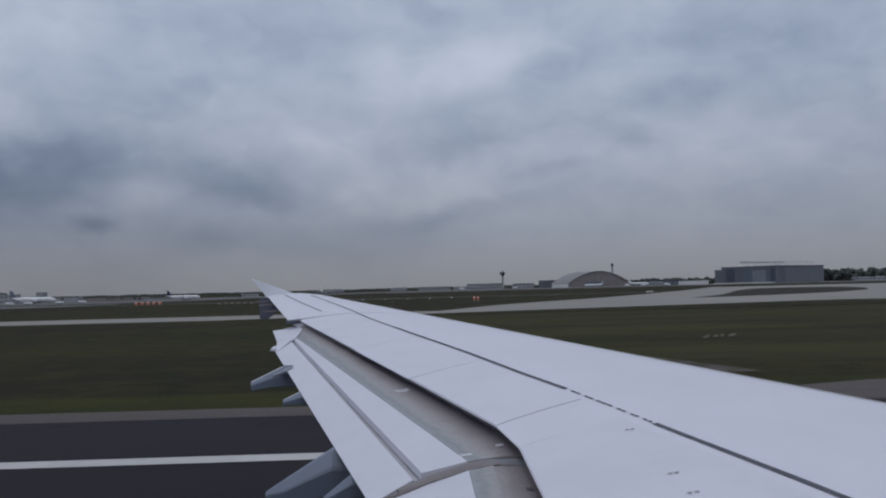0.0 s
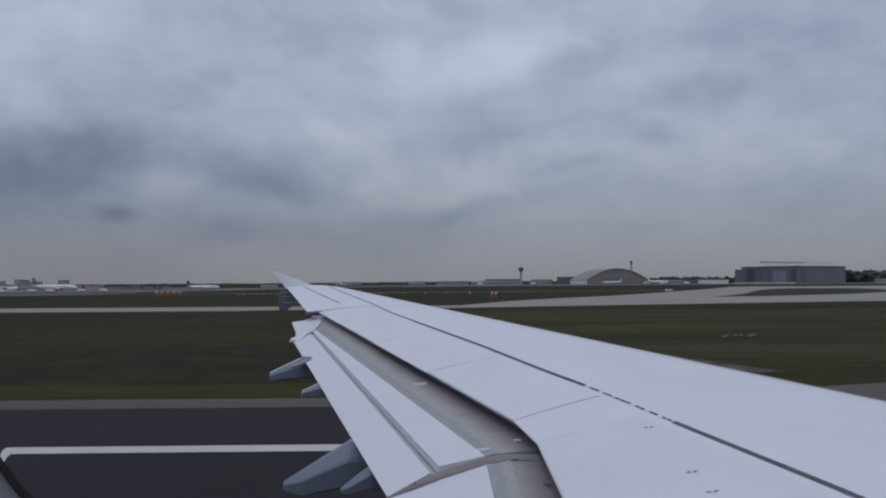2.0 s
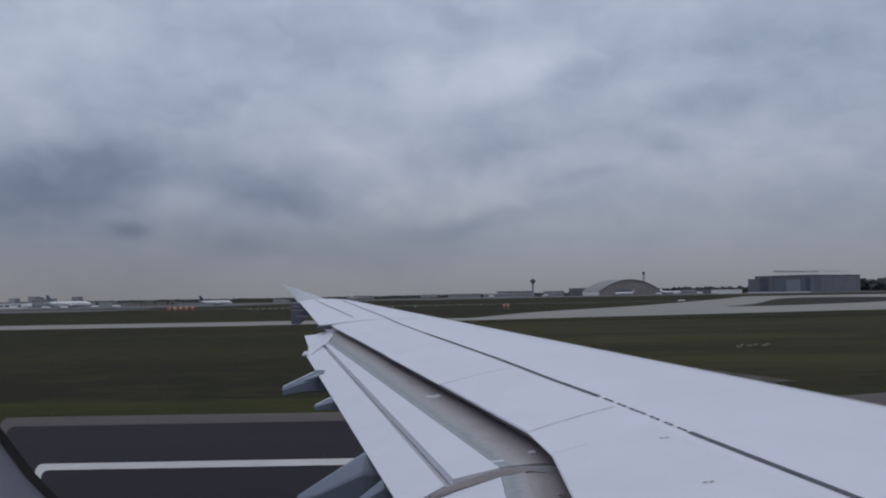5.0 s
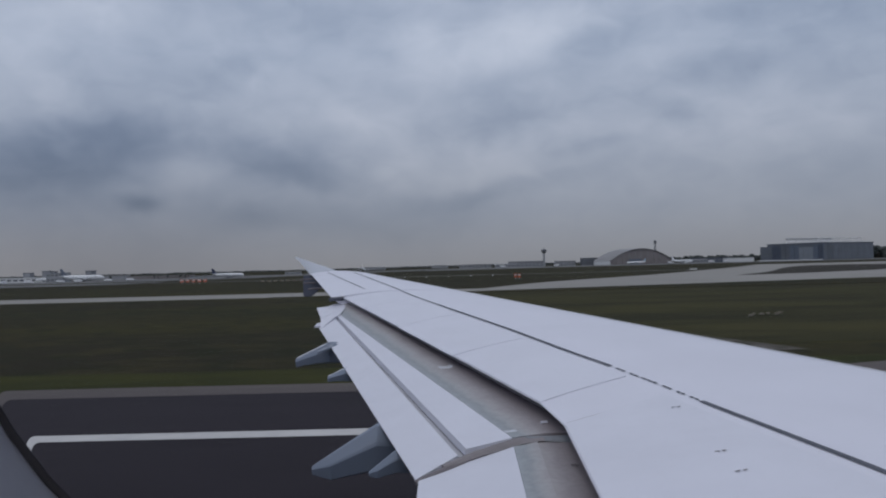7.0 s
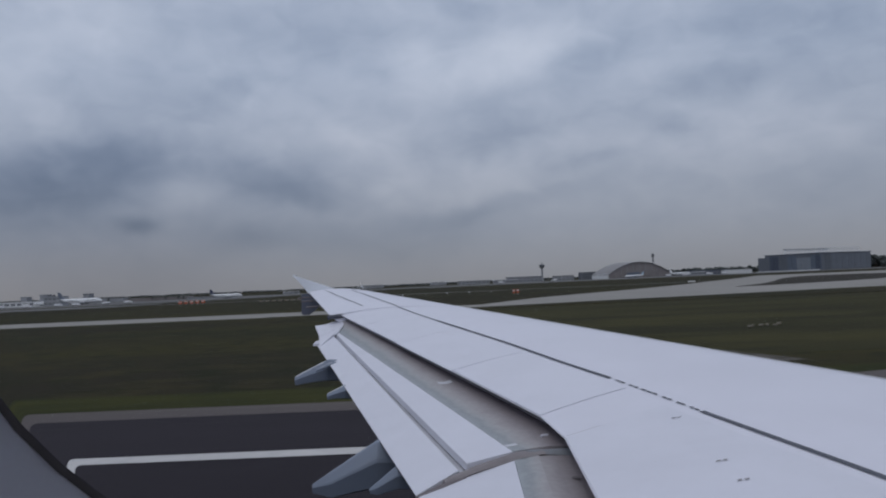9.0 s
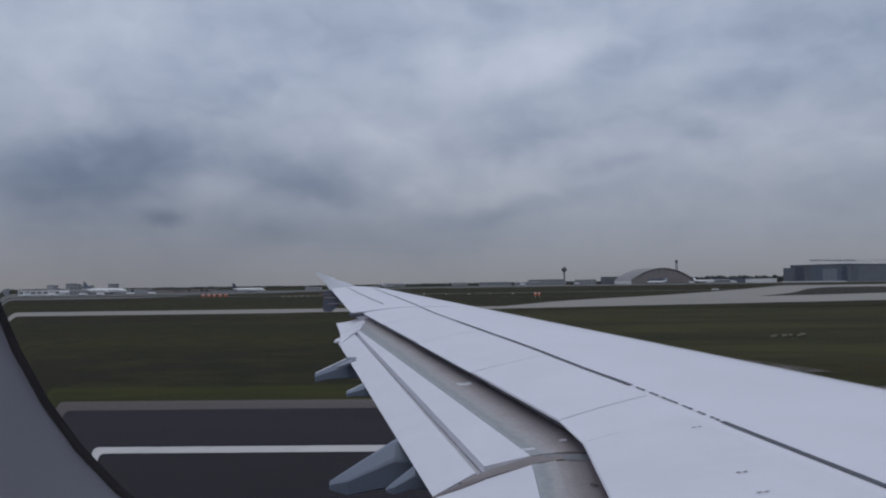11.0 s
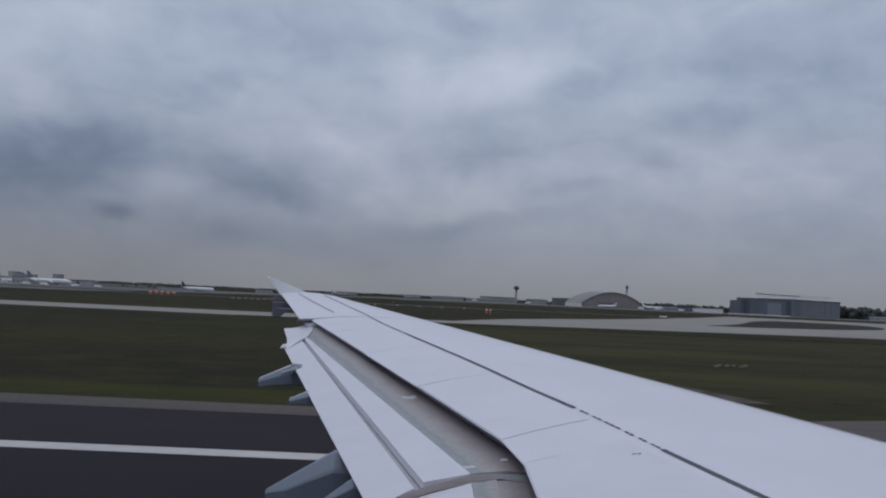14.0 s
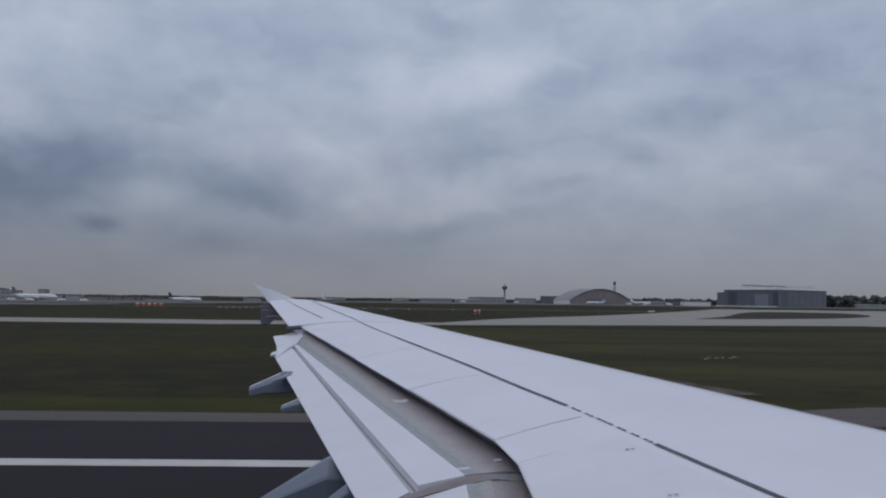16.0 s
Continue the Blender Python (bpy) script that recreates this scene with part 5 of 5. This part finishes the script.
def service_truck(at, turn, tall, label):
    """A box truck of the ground crews: cab, cargo box, chassis and four wheels."""
    t = on_field(thing("service_truck", label, "truck", at, turn, "service trucks on the apron"))
    part("cargo_box", box("cargo_box", -4.6, 1.6, -1.25, 1.25, 0.95, tall, M["airliner"], 0.06), t)
    cab = part("cab", box("cab", 1.8, 4.0, -1.15, 1.15, 0.6, 2.5, M["airliner"], 0.15), t)
    part("windscreen", box("windscreen", 3.97, 4.03, -1.0, 1.0, 1.5, 2.3, M["window"]), cab, "dark windscreen")
    part("chassis", box("chassis", -4.4, 3.6, -0.5, 0.5, 0.55, 0.9, M["tyre"]), t)
    for x in (-3.0, 2.8):
        for side in (-1, 1):
            rings = [[(x + 0.5 * math.cos(2 * math.pi * k / 12), side * w, 0.5 + 0.5 * math.sin(2 * math.pi * k / 12)) for k in range(12)] for w in (0.8, 1.12)]
            v, f = loft(rings)
            part("wheel", tidy(mesh_of("wheel", v, f, M["tyre"])), t)
    return t


for x, y, turn, tall in ((-486, 930, 10, 3.6), (-505, 960, 175, 4.2), (-462, 950, 30, 3.2), (-438, 940, 0, 3.4), (-424, 985, 170, 3.0), (-520, 940, 60, 3.8), (-400, 990, 5, 3.2)):
    service_truck((x, y, -0.02), turn, tall, "white box truck parked on the apron beside airliners")
for x, y, turn, tall in ((292, 1290, 10, 3.4), (318, 1300, 170, 3.0), (352, 1290, 0, 3.6), (372, 1285, 20, 3.2), (222, 1400, 0, 3.4), (140, 1440, 175, 3.2), (52, 1430, 0, 3.6)):
    service_truck((x, y, -0.02), turn, tall, "white box truck parked in front of the hangars")


# ---- buildings ----
def building(name, at, turn, w, d, h, wall, roof, label, storeys=0, bays=0, category="building", parapet=0.6):
    b = on_field(thing(name, label, category, at, turn))
    part("wall", box("wall", -w / 2, w / 2, -d / 2, d / 2, 0, h, wall), b)
    part("roof", box("roof", -w / 2 - 0.3, w / 2 + 0.3, -d / 2 - 0.3, d / 2 + 0.3, h, h + parapet, roof), b)
    for k in range(storeys):
        z = h * (k + 0.35) / storeys
        for i in range(bays):
            x = -w / 2 + w * (i + 0.5) / bays
            part("window", box("window", x - w / bays * 0.36, x + w / bays * 0.36, -d / 2 - 0.06, -d / 2 + 0.1, z, z + h / storeys * 0.42, M["window"]), b)
    return b


# the great maintenance hangar, seen over its near corner, with a white truss over its roof
def great_hangar(at, turn):
    b = on_field(thing("maintenance_hangar", "large grey-blue aircraft hangar with white roof truss", "hangar", at, turn))
    W, D, H = 106.0, 134.0, 24.6
    part("wall", box("wall", -W / 2 + 14, W / 2, 0, D, 0, H, M["clad"]), b, "grey ribbed metal cladding")
    part("annex", box("annex", -W / 2, -W / 2 + 13.9, 1.5, D * 0.6, 0, H - 3.0, M["clad"]), b, "lower grey annex at the end")
    part("roof", box("roof", -W / 2 + 13, W / 2 + 1, -1.0, D + 1, H, H + 1.0, M["clad_blue"]), b, "dark roof edge")
    part("base_strip", box("base_strip", -W / 2, W / 2 - 0.5, -2.4, -1.3, 0, 1.1, M["roof_white"]), b, "pale concrete plinth")
    # door leaves of the front, of several tones
    tones = ["clad", "clad_dark", "clad_dark", "clad", "clad", "clad_blue", "clad_blue", "clad_light", "clad_light", "clad_light", "clad_blue", "clad_dark"]
    n = len(tones)
    for i, tone in enumerate(tones):
        x0, x1 = -W / 2 + 14.5 + (W - 15) * i / n, -W / 2 + 14.5 + (W - 15) * (i + 1) / n
        top = H - 5.5 if tone == "clad_light" else H - 2.4
        leaf = part("hangar_door", box("hangar_door", x0 + 0.2, x1 - 0.2, -0.9 if i % 2 else -0.55, -0.06, 1.2, top, M[tone]), b)
        for k in range(1, 4):
            xx = x0 + (x1 - x0) * k / 4
            part("rib", box("rib", xx - 0.12, xx + 0.12, -1.1 if i % 2 else -0.8, -0.5, 1.4, top - 0.3, M[tone]), leaf)
    # the long side, clad in pale panels with a darker bay at the corner
    m = 16
    for i in range(m):
        y0, y1 = 1.0 + (D - 2) * i / m, 1.0 + (D - 2) * (i + 1) / m
        side = part("side_panel", box("side_panel", W / 2 + 0.05, W / 2 + (0.5 if i % 2 else 0.35), y0 + 0.15, y1 - 0.15, 0.6, H - 1.2, M["clad"] if i in (1, 2) else M["clad_side"]), b)
        part("rib", box("rib", W / 2 + 0.3, W / 2 + 0.8, (y0 + y1) / 2 - 0.15, (y0 + y1) / 2 + 0.15, 0.8, H - 1.5, M["clad_side"]), side)
    part("corner_trim", box("corner_trim", W / 2 + 0.05, W / 2 + 0.9, -0.9, 0.9, 0, H - 0.4, M["clad_blue"]), b)
    # roof truss: two chords on masts, along the depth of the hall
    pieces = []
    for x in (-W / 2 + 44, W / 2 - 10):
        y0, y1 = 4.0, D - 12
        pieces += [box_data(x - 0.5, x + 0.5, y0, y1, H + 6.6, H + 7.7), box_data(x - 0.35, x + 0.35, y0, y1, H + 3.6, H + 4.3)]
        for k in range(12):
            a, c = y0 + (y1 - y0) * k / 12, y0 + (y1 - y0) * (k + 1) / 12
            pieces.append(tube_between((x, a, H + 4.0), (x, (a + c) / 2, H + 7.1), 0.22, 4))
            pieces.append(tube_between((x, (a + c) / 2, H + 7.1), (x, c, H + 4.0), 0.22, 4))
            if k % 3 == 0:
                pieces.append(box_data(x - 0.3, x + 0.3, a - 0.3, a + 0.3, H + 1.0, H + 4.0))
    v, f = join_data(pieces)
    part("roof_truss", mesh_of("roof_truss", v, f, M["white"]), b, "white steel roof truss on posts")
    part("top_chord", box("top_chord", -W / 2 + 43, -W / 2 + 45, 3, D - 11, H + 7.8, H + 8.6, M["clad"]), b, "dark top chord of the truss")
    return b


great_hangar((475.5, 1308, -0.02), -55.0)


def arched_hangar(at, turn):
    b = on_field(thing("arched_hangar", "wide arched hangar with pale vaulted roof", "hangar", at, turn))
    W, D, H = 112.0, 55.0, 24.5
    n = 28
    arch = [(-W / 2 + W * i / n, 6.0 + (H - 6.0) * (1 - (2 * i / n - 1) ** 2)) for i in range(n + 1)]
    v = [(x, 0, z) for x, z in arch] + [(W / 2, 0, 0), (-W / 2, 0, 0)]
    v += [(x, 1.0, z) for x, y, z in v]
    m = n + 3
    f = [tuple(range(m)), tuple(range(m, 2 * m))[::-1]] + [(i, m + i, m + (i + 1) % m, (i + 1) % m) for i in range(m)]
    part("front_wall", tidy(mesh_of("front_wall", v, f, M["arch_face"])), b, "brown-grey arched front wall")
    rings = []
    for y in np.linspace(-1.5, D, 12):
        rings.append([(x * 1.01, y, z + 0.9) for x, z in arch] + [(x * 1.01, y, z + 0.1) for x, z in reversed(arch)])
    v, f = loft(rings)
    part("roof", tidy(mesh_of("roof", v, f, M["roof"], True)), b, "pale grey metal vault roof")
    for s in (-1, 1):
        part("side_wall", box("side_wall", s * W / 2 - 0.5, s * W / 2 + 0.5, 1, D, 0, 7.5, M["roof_white"]), b, "white side wall")
    for i in range(8):
        x = -W * 0.42 + W * 0.84 * i / 8
        part("hangar_door", box("hangar_door", x + 0.3, x + W * 0.84 / 8 - 0.3, -0.6, -0.05, 0, 9.0 - abs(i - 3.5) * 0.4, M["clad_blue"] if i in (2, 3) else M["arch_face"]), b)
    for i in range(1, 10):
        x = -W / 2 + W * i / 10
        zt = 6.0 + (H - 6.0) * (1 - (2 * i / 10 - 1) ** 2)
        part("rib", box("rib", x - 0.25, x + 0.25, -0.35, -0.02, min(10, zt - 1), zt - 0.4, M["block"]), b)
    return b


arched_hangar((273, 1402, -0.02), 19)


def control_tower(at, tall, label):
    b = on_field(thing("control_tower", label, "control tower", at))
    rings = [[(r * math.cos(2 * math.pi * k / 12), r * math.sin(2 * math.pi * k / 12), z) for k in range(12)] for r, z in ((3.4, 0), (2.4, tall * 0.2), (2.1, tall * 0.72))]
    v, f = loft(rings)
    part("shaft", tidy(mesh_of("shaft", v, f, M["block_light"], True)), b)
    for name, z0, z1, r0, r1, m in (("collar", 0.70, 0.78, 2.4, 5.4, "block"), ("cab", 0.78, 0.88, 5.2, 6.4, "window"), ("cab_roof", 0.88, 0.92, 6.6, 4.6, "block_dark"), ("top_house", 0.92, 0.96, 2.2, 2.0, "block_dark")):
        rings = [[(r * math.cos(2 * math.pi * k / 12), r * math.sin(2 * math.pi * k / 12), z * tall) for k in range(12)] for r, z in ((r0, z0), (r1, z1))]
        v, f = loft(rings)
        part(name, tidy(mesh_of(name, v, f, M[m])), b)
    v, f = tube_between((0, 0, tall * 0.95), (0, 0, tall * 1.08), 0.3, 6)
    part("mast", mesh_of("mast", v, f, M["block_dark"]), b)
    return b


control_tower((172, 1920, GZ), 39, "slim control tower with dark glazed cab")
control_tower((-900, 1480, GZ), 24, "control tower with dark cab behind the terminal")


def lattice_mast(at, tall, label):
    b = on_field(thing("radar_tower", label, "radar tower", at))
    pieces = []
    for sx, sy in ((-1, -1), (1, -1), (1, 1), (-1, 1)):
        pieces.append(tube_between((sx * 2.2, sy * 2.2, 0), (sx * 1.1, sy * 1.1, tall * 0.86), 0.35, 5))
    for k in range(8):
        z0, z1 = tall * 0.86 * k / 8, tall * 0.86 * (k + 1) / 8
        w0, w1 = 2.2 - 1.1 * k / 8, 2.2 - 1.1 * (k + 1) / 8
        for a, c in (((-1, -1), (1, -1)), ((1, -1), (1, 1)), ((1, 1), (-1, 1)), ((-1, 1), (-1, -1))):
            pieces.append(tube_between((a[0] * w0, a[1] * w0, z0), (c[0] * w1, c[1] * w1, z1), 0.2, 4))
    v, f = join_data(pieces)
    part("lattice", mesh_of("lattice", v, f, M["block"]), b)
    part("head", box("head", -2.0, 2.0, -2.0, 2.0, tall * 0.86, tall, M["block_dark"], 0.3), b)
    return b


lattice_mast((342, 1600, GZ), 42, "slender grey radar tower behind the arched hangar")
for x, y, tall in ((-760, 1300, 21), (-640, 1330, 15)):
    lattice_mast((x, y, GZ), tall, "thin floodlight mast behind parked aircraft")

TERMINALS = [(-505, 1040, 20, 22, 11, "block_light", "block", 2, 4, "pale angular terminal block"),
             (-566, 1085, 70, 24, 6, "roof_white", "roof_white", 1, 9, "long pale terminal wing with windows"),
             (-550, 1110, 9, 14, 14, "block", "block_dark", 0, 0, "grey plant tower on the terminal"),
             (-576, 1112, 8, 14, 12, "block_light", "block_dark", 0, 0, "pale stair tower on the terminal"),
             (-574, 1300, 9, 18, 14, "block", "block_dark", 0, 0, "dark terminal tower behind the aircraft"),
             (-550, 1290, 70, 22, 6, "block_light", "roof", 0, 0, "long grey pier building"),
             (-455, 1260, 90, 30, 4, "arch_face", "roof", 0, 0, "low brown-grey hall with flat roof"),
             (-370, 1230, 60, 26, 2.6, "block", "roof", 0, 0, "low grey service hall"),
             (-720, 1120, 150, 30, 9, "block_light", "roof_white", 2, 18, "long pale terminal building"),
             (-306, 1500, 26, 16, 4, "block_light", "roof_white", 1, 3, "small pale service building"),
             (-60, 2100, 40, 20, 7, "block_light", "roof_white", 0, 0, "small pale freight shed"),
             (-210, 2000, 50, 20, 7, "block", "roof_white", 0, 0, "small grey freight shed")]
WORKSHOPS = [(95, 1500, 60, 26, 9, "block", "block_dark", 2, 9, "flat grey office building"),
             (165, 1520, 34, 24, 8, "block_light", "roof", 2, 5, "pale two-storey office block"),
             (207, 1480, 38, 24, 12, "block_dark", "block_dark", 3, 6, "dark office block with flat roof"),
             (60, 1460, 40, 22, 5, "block", "roof_white", 1, 6, "low grey shed with pale roof"),
             (12, 1640, 60, 22, 6, "block_light", "roof", 1, 8, "long pale shed by the far fence"),
             (348, 1370, 36, 24, 5, "block", "roof_white", 1, 6, "low shed with white roof"),
             (398, 1310, 40, 20, 5.5, "roof_white", "roof_white", 0, 0, "low white tent hall by the hangar"),
             (388, 1420, 60, 26, 7, "clad_dark", "block_dark", 1, 8, "low dark hall beside the hangars"),
             (700, 1350, 60, 20, 5, "block_light", "roof_white", 1, 8, "low pale shed by the fence"),
             (770, 1330, 40, 16, 4.5, "block", "roof", 1, 6, "low grey shed by the fence"),
             (20, 1900, 26, 20, 6, "block", "roof_white", 0, 0, "small grey shed with pale roof")]
for x, y, w, d, h, wall, roof, st, bays, label in TERMINALS + WORKSHOPS:
    building("building", (x, y, -0.02), 0, w, d, h, M[wall], M[roof], label, st, bays)


# ---- far woods ----
def woods(name, belts, label, seed, leaves="leaves"):
    """Belts of small far trees: trunks and crowns of uneven clumps. belts: start, end, depth, tree height, count."""
    rnd = random.Random(seed)
    verts, faces, tv, tf = [], [], [], []
    ico = [(0, 0, 1), (0.894, 0, 0.447), (0.276, 0.851, 0.447), (-0.724, 0.526, 0.447), (-0.724, -0.526, 0.447), (0.276, -0.851, 0.447),
           (0.724, 0.526, -0.447), (-0.276, 0.851, -0.447), (-0.894, 0, -0.447), (-0.276, -0.851, -0.447), (0.724, -0.526, -0.447), (0, 0, -1)]
    tri = [(0, 1, 2), (0, 2, 3), (0, 3, 4), (0, 4, 5), (0, 5, 1), (1, 6, 2), (2, 7, 3), (3, 8, 4), (4, 9, 5), (5, 10, 1), (6, 7, 2), (7, 8, 3), (8, 9, 4), (9, 10, 5), (10, 6, 1), (11, 7, 6), (11, 8, 7), (11, 9, 8), (11, 10, 9), (11, 6, 10)]
    for (ax, ay), (bx, by), depth, tall, count in belts:
        for _ in range(count):
            q = rnd.random()
            x, y = ax + (bx - ax) * q + rnd.uniform(-4, 4), ay + (by - ay) * q + rnd.uniform(0, depth)
            h = tall * rnd.uniform(0.65, 1.1) * (1 + 0.18 * noise.noise(Vector((x * 0.012, y * 0.01, seed))))
            base = hollow(x, y)
            sides = tube_between((x, y, base + GZ), (x, y, base + h * 0.6), h * 0.02, 4)
            n = len(tv)
            tv.extend(sides[0])
            tf.extend(tuple(i + n for i in g) for g in sides[1])
            for k in range(5):
                r = h * rnd.uniform(0.14, 0.26)
                cx, cy, cz = x + rnd.gauss(0, h * 0.14), y + rnd.gauss(0, h * 0.14), h * (0.35 + 0.13 * k) + rnd.uniform(-0.05, 0.05) * h
                n = len(verts)
                for a, b, c in ico:
                    s = r * rnd.uniform(0.7, 1.25)
                    verts.append((cx + a * s, cy + b * s, base + max(cz + c * s * 0.9, 0.0)))
                faces.extend((i + n, j + n, l + n) for i, j, l in tri)
    belt = on_field(thing(name, label, "trees", kind="stuff"))
    part("crowns", mesh_of("crowns", verts, faces, M[leaves]), belt)
    part("trunks", mesh_of("trunks", tv, tf, M["bark"]), belt)
    return belt


woods("far_woods", [((640, 1420), (1500, 1150), 140, 19, 1700), ((330, 1720), (660, 1560), 60, 11, 420)], "dark mixed woods along the edge of the airfield", 3)
woods("far_treeline", [((-2400, 2700), (-200, 2900), 100, 6, 2600), ((-200, 2900), (1500, 2600), 100, 7, 2200)], "low tree line on the horizon, haze painted into its grey-green", 7, "hazy_leaves")
woods("scrub", [((590, 1255), (1100, 1120), 20, 5, 60), ((-900, 1230), (-350, 1240), 30, 6, 60)], "low dark bushes along the fence", 11)
